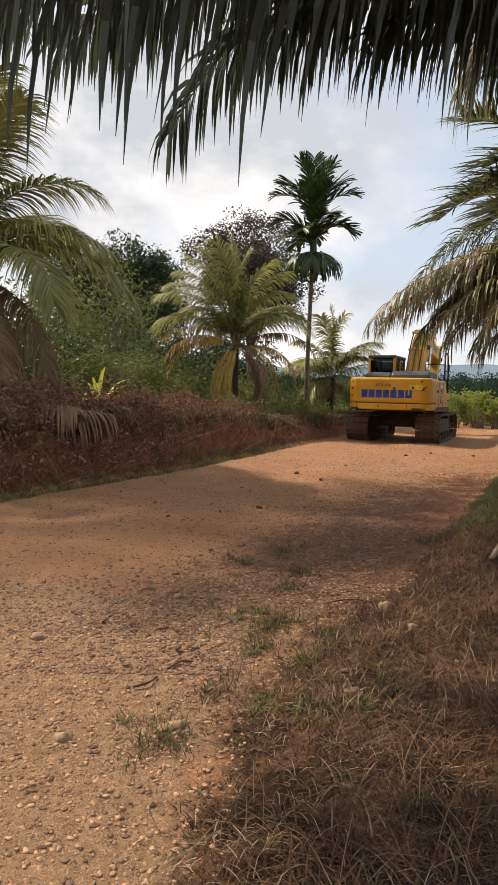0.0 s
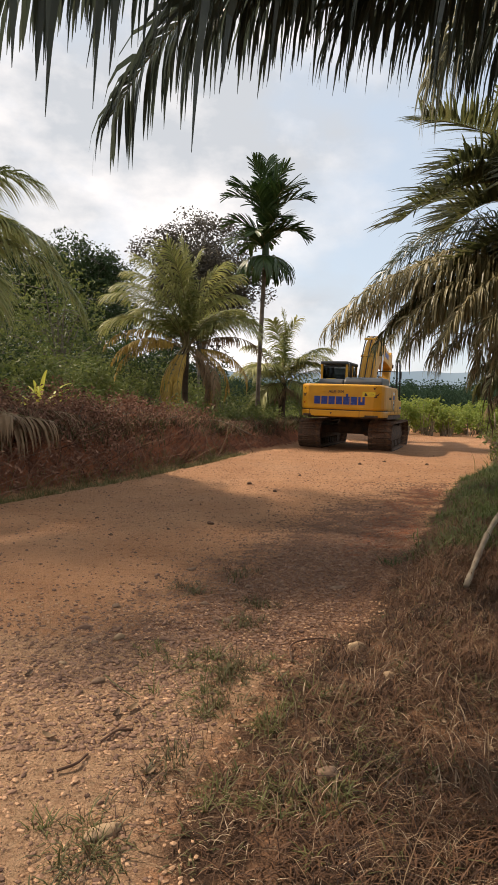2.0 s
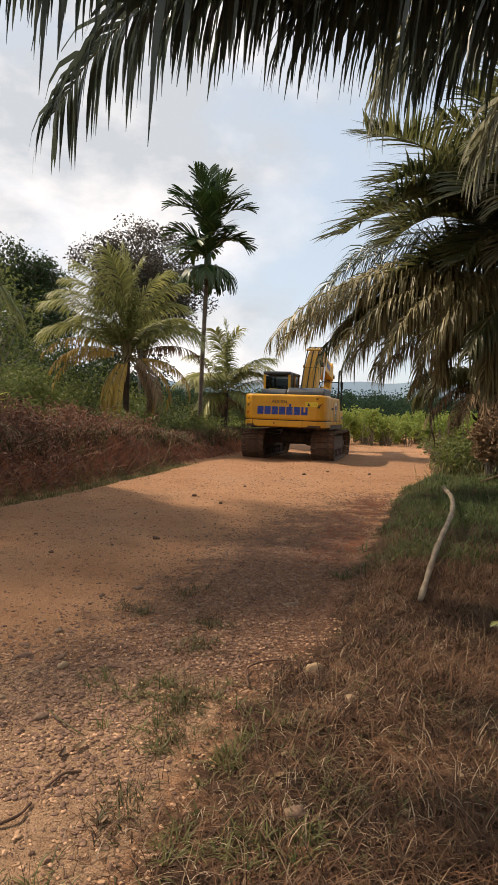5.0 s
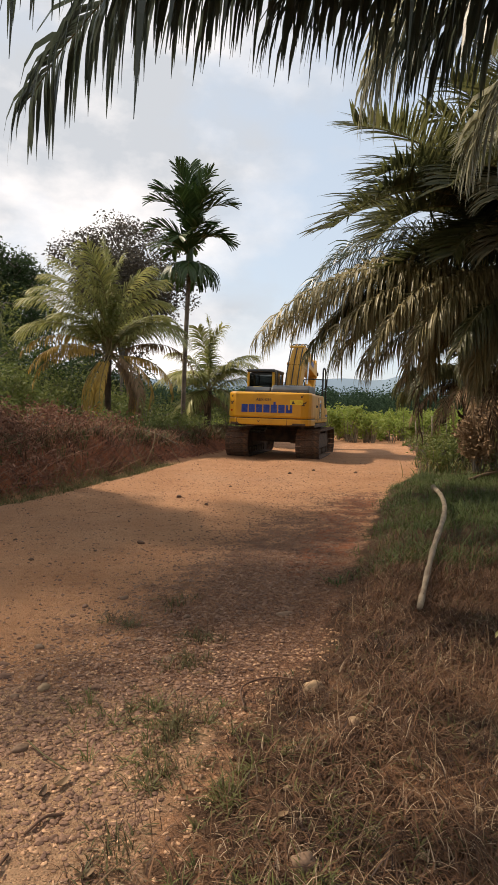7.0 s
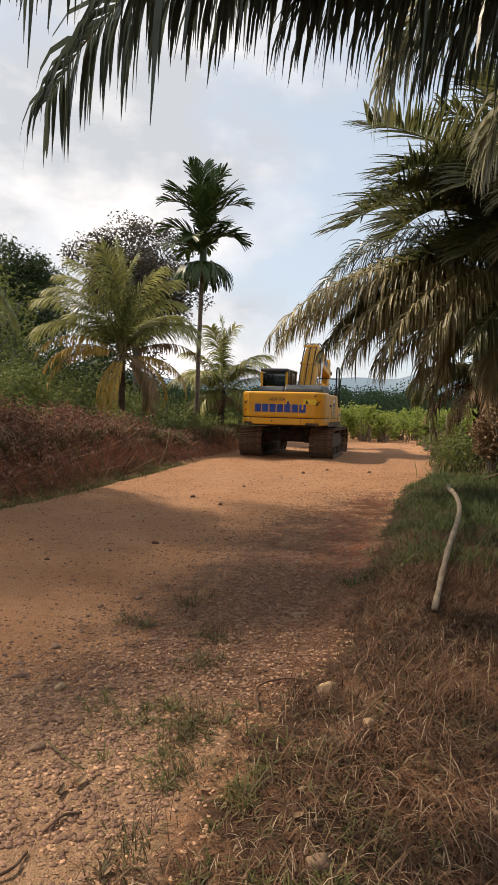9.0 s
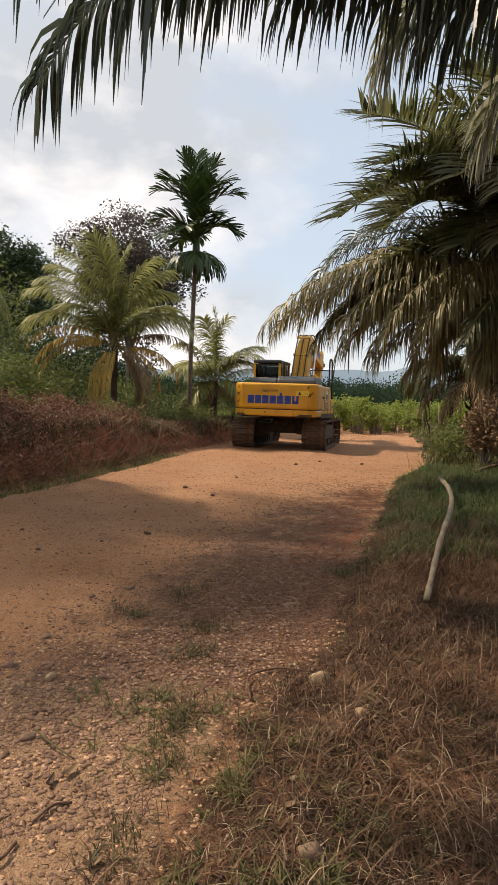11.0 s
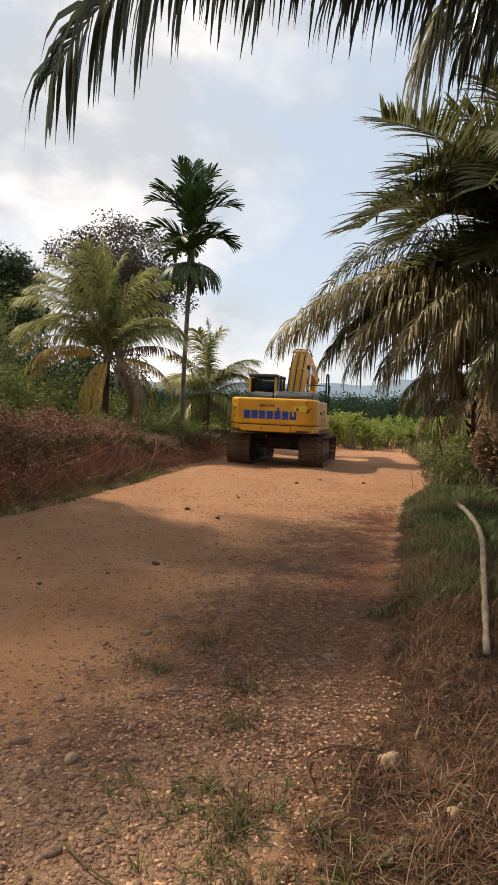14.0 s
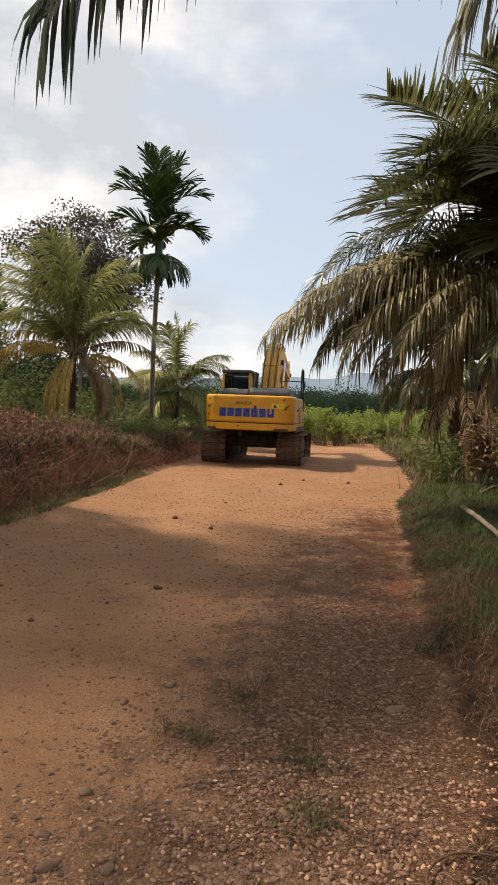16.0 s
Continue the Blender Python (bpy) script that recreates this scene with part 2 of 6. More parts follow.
def ground_nodes():
    nt = M_ground.node_tree
    N, L = nt.nodes, nt.links
    b = N["Principled BSDF"]
    b.inputs["Roughness"].default_value, b.inputs["Specular IOR Level"].default_value = 0.92, 0.15
    tc = N.new("ShaderNodeTexCoord")

    def noise_of(scale, detail=6, rough=0.6):
        n = N.new("ShaderNodeTexNoise")
        n.inputs["Scale"].default_value, n.inputs["Detail"].default_value, n.inputs["Roughness"].default_value = scale, detail, rough
        L.new(tc.outputs["Object"], n.inputs["Vector"])
        return n.outputs[0]

    def ranged(v, a, z, lo=0.0, hi=1.0):
        r = N.new("ShaderNodeMapRange")
        for i, x in zip((1, 2, 3, 4), (a, z, lo, hi)):
            r.inputs[i].default_value = x
        L.new(v, r.inputs[0])
        return r.outputs[0]

    def mixed(f, a, c):
        x = N.new("ShaderNodeMix"); x.data_type = "RGBA"
        for i, v in ((0, f), (6, a), (7, c)):
            if isinstance(v, tuple):
                x.inputs[i].default_value = (*v, 1)
            elif isinstance(v, float):
                x.inputs[i].default_value = v
            else:
                L.new(v, x.inputs[i])
        return x.outputs[2]

    def zone(name):
        at = N.new("ShaderNodeAttribute")
        at.attribute_name = name
        add = N.new("ShaderNodeMath"); add.operation = "ADD"
        L.new(at.outputs["Fac"], add.inputs[0]); L.new(ranged(noise_of(3.0), 0.2, 0.8, -0.45, 0.45), add.inputs[1])
        return ranged(add.outputs[0], 0.35, 0.65)

    clay = mixed(ranged(noise_of(0.9), 0.35, 0.65), (0.57, 0.310, 0.168), (0.46, 0.226, 0.114))
    clay = mixed(ranged(noise_of(28, 8, 0.75), 0.45, 0.7), clay, (0.56, 0.318, 0.182))
    clay = mixed(ranged(noise_of(7, 8, 0.7), 0.56, 0.72), clay, (0.235, 0.112, 0.062))
    clay = mixed(ranged(noise_of(70, 5, 0.8), 0.56, 0.68, 0.0, 0.75), clay, (0.185, 0.090, 0.052))
    clay = mixed(ranged(noise_of(0.35, 4, 0.6), 0.5, 0.7, 0.0, 0.5), clay, (0.50, 0.295, 0.180))
    vor = N.new("ShaderNodeTexVoronoi")
    vor.inputs["Scale"].default_value = 84
    L.new(tc.outputs["Object"], vor.inputs["Vector"])
    stones = mixed(ranged(vor.outputs["Distance"], 0.15, 0.5), (0.40, 0.215, 0.130), (0.125, 0.062, 0.041))
    tint = N.new("ShaderNodeSeparateColor")
    L.new(vor.outputs["Color"], tint.inputs[0])
    stones = mixed(ranged(tint.outputs[0], 0.3, 1.0, 0.0, 0.8), stones, (0.40, 0.215, 0.120))
    tan = mixed(ranged(noise_of(14, 8, 0.7), 0.4, 0.65), (0.58, 0.360, 0.215), (0.370, 0.215, 0.125))
    tan = mixed(ranged(noise_of(70, 5, 0.8), 0.54, 0.66, 0.0, 0.8), tan, (0.205, 0.110, 0.064))
    tan = mixed(ranged(tint.outputs[1], 0.5, 1.0, 0.0, 0.7), tan, (0.48, 0.315, 0.195))
    soil = mixed(ranged(noise_of(9, 8, 0.7), 0.4, 0.65), (0.060, 0.034, 0.021), (0.125, 0.070, 0.042))
    red = mixed(ranged(noise_of(4, 8, 0.7), 0.42, 0.62), (0.300, 0.110, 0.054), (0.150, 0.064, 0.040))
    field = mixed(ranged(noise_of(0.25, 8, 0.7), 0.4, 0.6), (0.085, 0.082, 0.030), (0.130, 0.098, 0.048))
    c = mixed(zone("gravel"), clay, stones)
    c = mixed(zone("tan"), c, tan)
    c = mixed(zone("verge"), c, soil)
    c = mixed(zone("bank"), c, red)
    c = mixed(zone("field"), c, field)
    L.new(c, b.inputs["Base Color"])
    bp, bp2 = N.new("ShaderNodeBump"), N.new("ShaderNodeBump")
    bp.inputs["Strength"].default_value, bp.inputs["Distance"].default_value = 1.0, 0.085
    bp2.inputs["Strength"].default_value, bp2.inputs["Distance"].default_value = 1.0, 0.026
    L.new(noise_of(22, 8, 0.75), bp.inputs["Height"])
    L.new(ranged(vor.outputs["Distance"], 0.0, 0.5, 1.0, 0.0), bp2.inputs["Height"])
    L.new(bp.outputs[0], bp2.inputs["Normal"]); L.new(bp2.outputs[0], b.inputs["Normal"])


ground_nodes()


# ---- mesh helpers ----
def mesh_data(name, verts, faces, mats, slots=None, smooth=False):
    me = bpy.data.meshes.new(name)
    me.from_pydata([tuple(v) for v in verts], [], faces)
    for m in (mats if isinstance(mats, (list, tuple)) else [mats]):
        me.materials.append(m)
    if slots is not None:
        me.polygons.foreach_set("material_index", np.array(slots, dtype=np.int32))
    if smooth:
        me.polygons.foreach_set("use_smooth", np.ones(len(me.polygons), dtype=bool))
    me.update()
    return me


def thing(name, label, category, m=None, group="", kind=""):
    e = new(name)
    e.empty_display_size = 0.1
    if m is not None:
        e.matrix_world = m
    return tagged(e, label, category, group, kind)


def part(name, bm, material, parent, label="", m=None, smooth=False):
    """Links a bmesh (or mesh data) as one mesh object under a thing or part."""
    if isinstance(bm, bpy.types.Mesh):
        me = bm
    else:
        me = bpy.data.meshes.new(name)
        bm.to_mesh(me)
        bm.free()
        for x in (material if isinstance(material, (list, tuple)) else [material]):
            me.materials.append(x)
        if smooth:
            me.polygons.foreach_set("use_smooth", np.ones(len(me.polygons), dtype=bool))
    ob = new(name, me)
    ob.parent = parent
    if m is not None:
        ob.matrix_basis = m
    return tagged(ob, label)


def box(size, at=(0, 0, 0), bevel=0.0, bm=None, rot=None, segs=2):
    bm = bm or bmesh.new()
    b2 = bmesh.new()
    bmesh.ops.create_cube(b2, size=1.0)
    bmesh.ops.scale(b2, vec=size, verts=b2.verts)
    if bevel:
        bmesh.ops.bevel(b2, geom=b2.edges[:], offset=bevel, segments=segs, affect="EDGES", profile=0.5)
    if rot is not None:
        bmesh.ops.rotate(b2, cent=(0, 0, 0), matrix=rot, verts=b2.verts)
    bmesh.ops.translate(b2, vec=at, verts=b2.verts)
    return joined(bm, b2)


def joined(bm, b2):
    me = bpy.data.meshes.new("joint")
    b2.to_mesh(me); b2.free()
    bm.from_mesh(me)
    bpy.data.meshes.remove(me)
    return bm


def cyl(p, q, r, n=14, bm=None, r2=None):
    """A capped rod from p to q."""
    bm = bm or bmesh.new()
    b2 = bmesh.new()
    p, q = Vector(p), Vector(q)
    bmesh.ops.create_cone(b2, cap_ends=True, segments=n, radius1=r, radius2=r if r2 is None else r2, depth=(q - p).length)
    bmesh.ops.transform(b2, matrix=Matrix.Translation((p + q) / 2) @ (q - p).to_track_quat("Z", "Y").to_matrix().to_4x4(), verts=b2.verts)
    return joined(bm, b2)


def slab(outline, x0, x1, bevel=0.0, bm=None):
    """A side outline of (y, z) pushed out between x0 and x1."""
    bm = bm or bmesh.new()
    b2 = bmesh.new()
    f = b2.faces.new([b2.verts.new((x0, y, z)) for y, z in outline])
    r = bmesh.ops.extrude_face_region(b2, geom=[f])
    bmesh.ops.translate(b2, vec=(x1 - x0, 0, 0), verts=[v for v in r["geom"] if isinstance(v, bmesh.types.BMVert)])
    bmesh.ops.recalc_face_normals(b2, faces=b2.faces)
    if bevel:
        bmesh.ops.bevel(b2, geom=b2.edges[:], offset=bevel, segments=2, affect="EDGES", profile=0.5)
    return joined(bm, b2)


def plan_slab(outline, z0, z1, bevel=0.0, bm=None):
    """A plan outline of (x, y) pushed up from z0 to z1."""
    bm = bm or bmesh.new()
    b2 = bmesh.new()
    f = b2.faces.new([b2.verts.new((x, y, z0)) for x, y in outline])
    r = bmesh.ops.extrude_face_region(b2, geom=[f])
    bmesh.ops.translate(b2, vec=(0, 0, z1 - z0), verts=[v for v in r["geom"] if isinstance(v, bmesh.types.BMVert)])
    bmesh.ops.recalc_face_normals(b2, faces=b2.faces)
    if bevel:
        bmesh.ops.bevel(b2, geom=[e for e in b2.edges if abs(e.verts[0].co.z - e.verts[1].co.z) < 1e-5], offset=bevel, segments=3, affect="EDGES", profile=0.5)
    return joined(bm, b2)


def tube(points, radii, n=7, verts=None, faces=None):
    """A tapered tube through points, added to lists of verts and faces."""
    verts = [] if verts is None else verts
    faces = [] if faces is None else faces
    pts = [Vector(p) for p in points]
    if not hasattr(radii, "__len__"):
        radii = [radii] * len(pts)
    ref = Vector((0.31, 0.17, 0.93)).normalized()
    start = len(verts)
    for i, p in enumerate(pts):
        d = (pts[min(i + 1, len(pts) - 1)] - pts[max(i - 1, 0)]).normalized()
        a = d.cross(ref)
        if a.length < 0.1:
            a = d.cross(Vector((1, 0, 0)))
        a.normalize()
        c = d.cross(a)
        for k in range(n):
            w = 2 * math.pi * k / n
            verts.append(p + (a * math.cos(w) + c * math.sin(w)) * radii[i])
    for i in range(len(pts) - 1):
        for k in range(n):
            u, v = start + i * n + k, start + i * n + (k + 1) % n
            faces.append((u, v, v + n, u + n))
    faces.append(tuple(start + k for k in range(n))[::-1])
    faces.append(tuple(start + (len(pts) - 1) * n + k for k in range(n)))
    return verts, faces


def tube_part(name, points, radii, material, parent, label="", n=8):
    v, f = tube(points, radii, n)
    return part(name, mesh_data(name, v, f, material, smooth=True), None, parent, label)


def bent(points, steps=10):
    """A smooth run of points through the given ones."""
    p = [Vector(q) for q in points]
    p = [p[0] * 2 - p[1], *p, p[-1] * 2 - p[-2]]
    out = []
    for i in range(1, len(p) - 2):
        for k in range(steps):
            t = k / steps
            a, b_, c, d = p[i - 1], p[i], p[i + 1], p[i + 2]
            out.append(0.5 * ((2 * b_) + (c - a) * t + (2 * a - 5 * b_ + 4 * c - d) * t * t + (3 * b_ - a - 3 * c + d) * t ** 3))
    return out + [p[-2]]


# ---- ground ----
LEFT = ((-67.2, -26.88), (0, -5.82), (7.84, -4.14), (10.08, -3.25), (12.21, -2.13), (13.66, -1.51), (16.8, -0.28), (20.27, 1.12), (22.4, 2.13), (26.88, 3.92), (33.6, 6.27), (44.8, 11.2), (67.2, 23.52), (100.8, 50.4), (1568, 1344))
RIGHT = ((-67.2, -22.4), (0, -0.39), (3.36, -0.17), (4.48, 0.28), (5.38, 1.01), (5.82, 1.23), (6.83, 1.68), (8.96, 2.63), (14, 4.93), (17.58, 7.17), (24.64, 10.3), (31.36, 12.77), (44.8, 18.48), (67.2, 32.48), (100.8, 62.72), (1568, 1366.4))


def edge(table, y):
    return float(np.interp(y, [a for a, _ in table], [c for _, c in table]))


def ease(a, z, v):
    t = min(1.0, max(0.0, (v - a) / (z - a)))
    return t * t * (3 - 2 * t)


def height(x, y):
    xl, xr = edge(LEFT, y), edge(RIGHT, y)
    far = ease(32, 70, y) * 0.5
    z = -far + 0.05 * noise.noise((x * 0.35, y * 0.35, 3)) * ease(2, 6, abs(y) + 1)
    dl, dr = xl - x, x - xr
    if dl > -0.4:
        top = (0.84 + 0.22 * noise.noise((x * 0.5, y * 0.5, 7))) * ease(5, 9.5, y) * (1 - 0.35 * ease(16, 24, y)) * (1 - 0.7 * ease(30, 45, y))
        z += top * ease(-0.1, 0.95 + 0.3 * noise.noise((0, y * 1.3, 1)), dl) - 0.06 * ease(0.4, 0.0, abs(dl + 0.15))
        z += 0.10 * noise.noise((x * 2.1, y * 2.1, 4)) * ease(0.0, 0.5, dl)
        z -= 0.55 * ease(4, 16, dl) * ease(8, 14, y)
    if dr > 0:
        z += ease(0, 0.7, dr) * (0.05 + 0.13 * ease(4.5, 7, y)) + 0.05 * noise.noise((x * 1.7, y * 1.7, 5)) * ease(0, 0.6, dr)
        z += 0.4 * ease(1.5, 7, dr) * ease(9, 16, y) * (1 - ease(25, 40, y))
    # wheel ruts along the road
    if dl < 0 and dr < 0:
        s = -dl / max(0.5, xr - xl)
        z -= 0.035 * math.exp(-((s - 0.28) / 0.09) ** 2) + 0.03 * math.exp(-((s - 0.68) / 0.09) ** 2)
    z += 0.012 * noise.noise((x * 6, y * 6, 2)) + 0.006 * noise.noise((x * 17, y * 17, 8))
    return z


def build_ground():
    def axis(knots):
        out = [knots[0][0]]
        for (a, s), (c, s2) in zip(knots, knots[1:]):
            n = max(1, int(round((c - a) / ((s + s2) / 2))))
            out += [a + (c - a) * (k + 1) / n for k in range(n)]
        return out
    xs = axis([(-1500, 300), (-200, 60), (-30, 3), (-8, 0.3), (-3, 0.07), (5, 0.07), (9, 0.2), (16, 0.5), (40, 4), (200, 60), (1500, 300)])
    ys = axis([(-300, 80), (-30, 6), (-3, 0.7), (1.5, 0.055), (8, 0.07), (14, 0.14), (28, 0.3), (45, 1), (100, 8), (300, 60), (2200, 300)])
    nx, ny = len(xs), len(ys)
    verts = [(x, y, height(x, y)) for y in ys for x in xs]
    faces = [(j * nx + i, j * nx + i + 1, (j + 1) * nx + i + 1, (j + 1) * nx + i) for j in range(ny - 1) for i in range(nx - 1)]
    me = mesh_data("ground", verts, faces, M_ground, smooth=True)
    zones = {k: np.zeros(len(verts), dtype=np.float32) for k in ("gravel", "tan", "verge", "bank", "field")}
    for i, (x, y, z) in enumerate(verts):
        xl, xr = edge(LEFT, y), edge(RIGHT, y)
        dl, dr = xl - x, x - xr
        if y < 60:
            zones["gravel"][i] = max(ease(-1.9, -0.7, dr) * (1 - ease(0, 0.5, dr)) * ease(3.9, 5, y) * (1 - 0.75 * ease(8, 11, y)), 0.55 * ease(16, 10, y) * ease(-2.6, -1.2, dr))
            zones["tan"][i] = ease(5.6, 4.4, y + 0.25 * x) * (1 - ease(-0.2, 0.4, dr))
            zones["verge"][i] = ease(-0.15, 0.35, dr) * (0.66 + 0.34 * ease(4.2, 6.5, y))
            zones["bank"][i] = max(ease(-0.15, 0.25, dl), 0.58 * ease(-1.1, -0.5, dr) * (1 - ease(-0.1, 0.2, dr)) * ease(6.5, 8.2, y) * ease(15, 12.5, y))
        zones["field"][i] = max(ease(1.8, 3.5, dl), ease(5, 9, dr) * ease(12, 20, y), ease(40, 55, y) * (1.0 if dl > 0 or dr > 0 else 0.0))
    for k, v in zones.items():
        at = me.attributes.new(k, "FLOAT", "POINT")
        at.data.foreach_set("value", v)
    return tagged(new("ground", me), "reddish laterite track with gravel shoulder and weedy verges", "ground", kind="structure")


build_ground()


# ---- palms ----
def frond_geo(rng, length, elev, bend, n_pairs, leaf_len, leaf_w, hang, droop, kind="oil", bare=0.18, sparse=0.0, roll=0.0, spiky=0.0):
    """One pinnate frond along +x from the origin: verts, faces, slots (0 rachis, 1 leaflets)."""
    steps = 16
    pts, p = [], Vector((0, 0, 0))
    side_bend = rng.uniform(-0.25, 0.25)
    for i in range(steps + 1):
        t = i / steps
        a = radians(elev - bend * (0.35 * t + 0.65 * t * t))
        yaw = side_bend * t * t
        pts.append(p.copy())
        p = p + Vector((math.cos(a) * math.cos(yaw), math.cos(a) * math.sin(yaw), math.sin(a))) * (length / steps)
    base_r = 0.035 if kind == "oil" else 0.026
    verts, faces = tube(pts, [base_r * (1 - 0.88 * (i / steps) ** 0.8) * (1.6 if i == 0 else 1) for i in range(steps + 1)], 5)
    slots = [0] * len(faces)
    down = Vector((0, 0, -1))
    for i in range(n_pairs):
        t = bare + (1 - bare) * (i + 0.5) / n_pairs
        if rng.random() < sparse:
            continue
        f = t * steps
        k = min(int(f), steps - 1)
        o = pts[k].lerp(pts[k + 1], f - k)
        d = (pts[k + 1] - pts[k]).normalized()
        s = d.cross(Vector((0, 0, 1)))
        if s.length < 0.05:
            s = Vector((0, 1, 0))
        s.normalize()
        if roll:
            s = (Matrix.Rotation(roll, 3, d) @ s)
        up = s.cross(d)
        u = (t - bare) / (1 - bare)
        size = leaf_len * (0.45 + 1.1 * math.sin(math.pi * (0.12 + 0.78 * u)) ** 0.9) / 1.5
        for sg in (-1, 1):
            lift = rng.gauss(0.36 + spiky, 0.32 - 0.35 * spiky) if kind == "oil" else rng.gauss(0.15, 0.08)
            fwd = 0.35 + 0.9 * u ** 2 + rng.uniform(-0.1, 0.1)
            if kind == "areca":
                lift, fwd = rng.gauss(0.3, 0.15), 0.7 + 0.7 * u
            v = (s * sg + d * fwd + up * lift).normalized()
            L = size * (rng.uniform(0.72, 1.12) if kind == "oil" else rng.uniform(0.82, 1.12))
            fall = hang * (rng.uniform(0.6, 1.45) if kind == "oil" else rng.uniform(0.85, 1.15))
            w = leaf_w * rng.uniform(0.8, 1.15)
            segs = 4
            q, at = v.copy(), o.copy()
            wd = (d - q * d.dot(q))
            if wd.length < 0.05:
                wd = up.copy()
            wd.normalize()
            wd = (wd + up * rng.uniform(-0.5, 0.5)).normalized()
            prof = (0.45, 1.0, 0.9, 0.6, 0.06) if kind != "areca" else (0.5, 0.95, 1.1, 1.1, 0.7)
            b0 = len(verts)
            for j in range(segs + 1):
                ww = wd * (w * prof[j] / 2)
                verts.append(at - ww); verts.append(at + ww)
                q = (q + down * (fall * (0.25 + droop * j / segs))).normalized()
                at = at + q * (L / segs)
            for j in range(segs):
                faces.append((b0 + 2 * j, b0 + 2 * j + 1, b0 + 2 * j + 3, b0 + 2 * j + 2))
                slots.append(1)
    return verts, faces, slots


def end_of(elev, bend, steps=16):
    x = z = 0.0
    for i in range(steps):
        t = i / steps
        a = radians(elev - bend * (0.35 * t + 0.65 * t * t))
        x += math.cos(a) / steps; z += math.sin(a) / steps
    return x, z


def aimed(base, tip, bend):
    """Azimuth, starting elevation and length of a frond from base to tip that bends by so many degrees."""
    d = Vector(tip) - Vector(base)
    h = max(0.05, math.hypot(d.x, d.y))
    lo, hi = -89.0, 89.0 + bend * 0.4
    for _ in range(40):
        mid = (lo + hi) / 2
        x, z = end_of(mid, bend)
        if math.atan2(z, x) < math.atan2(d.z, h):
            lo = mid
        else:
            hi = mid
    x, z = end_of(lo, bend)
    return math.degrees(math.atan2(d.y, d.x)), lo, d.length / math.hypot(x, z)


STYLES = {
    "oil": dict(n_pairs=125, leaf_len=0.95, leaf_w=0.050, hang=0.22, droop=1.0, kind="oil"),
    "oil_low": dict(n_pairs=175, leaf_len=0.76, leaf_w=0.037, hang=1.35, droop=1.5, kind="oil"),
    "dead": dict(n_pairs=46, leaf_len=0.55, leaf_w=0.03, hang=1.2, droop=1.5, kind="oil", sparse=0.2),
    "coco": dict(n_pairs=110, leaf_len=1.15, leaf_w=0.040, hang=0.42, droop=1.2, kind="coco"),
    "coco_low": dict(n_pairs=100, leaf_len=0.95, leaf_w=0.042, hang=1.0, droop=1.5, kind="coco"),
    "areca": dict(n_pairs=26, leaf_len=0.9, leaf_w=0.10, hang=0.16, droop=0.9, kind="areca", bare=0.12),
}


def add_frond(parent, rng, base, azim, elev, length, bend, style, mat, name="frond", label="", **over):
    v, f, s = frond_geo(rng, length, elev, bend, **{**STYLES[style], **over})
    me = mesh_data(name, v, f, [M_rachis, mat], s, smooth=False)
    return part(name, me, None, parent, label, pose(*base, 0, 0, azim))


def palm(name, label, at, crown_z, trunk_r, trunk_mat, seed, lean=(0, 0), category="palm"):
    rng = random.Random(seed)
    z0 = height(*at)
    p = thing(name, label, category, pose(at[0], at[1], z0))
    h = crown_z - z0
    pts = [(lean[0] * t * t, lean[1] * t * t, -0.15 + (h + 0.15) * t) for t in [i / 14 for i in range(15)]]
    rad = [trunk_r * (1.25 - 0.25 * min(1, 5 * i / 14)) * (1 + 0.06 * (i % 2)) for i in range(15)]
    tube_part("trunk", pts, rad, trunk_mat, p, n=12)
    return p, rng, Vector((lean[0], lean[1], h))


def to_frond(p, rng, top, tip, bend, style, mat, world_off, label="", **over):
    base = top + Vector((rng.uniform(-0.1, 0.1), rng.uniform(-0.1, 0.1), rng.uniform(-0.15, 0.15)))
    az, el, ln = aimed(base, Vector(tip) - world_off, bend)
    add_frond(p, rng, base, az, el, ln, bend, style, mat, label=label, **over)


def ring(p, rng, top, n, elev, length, bend, style, mat, az0=0, spread=360, label="", **over):
    for i in range(n):
        az = az0 + spread * (i + rng.uniform(-0.3, 0.3)) / n
        add_frond(p, rng, top + Vector((0, 0, rng.uniform(-0.2, 0.1))), az, elev + rng.uniform(-8, 8), length * rng.uniform(0.88, 1.1), bend + rng.uniform(-10, 10), style, mat, label=label, **over)


def stubs(p, rng, z0, z1, r, n=46):
    """Old frond bases round an oil palm's trunk."""
    v, f = [], []
    for i in range(n):
        a, t = i * 2.4, i / n
        z = z0 + (z1 - z0) * t
        d = Vector((math.cos(a), math.sin(a), 0))
        tube([d * r * 0.8 + Vector((0, 0, z)), d * (r + 0.10) + Vector((0, 0, z + 0.09)), d * (r + 0.16) + Vector((0, 0, z + 0.22))], [0.07, 0.05, 0.03], 5, v, f)
    tagged(part("bark", mesh_data("bark", v, f, M_trunk_dark), None, p, "shaggy bark of old frond bases"), kind="stuff")


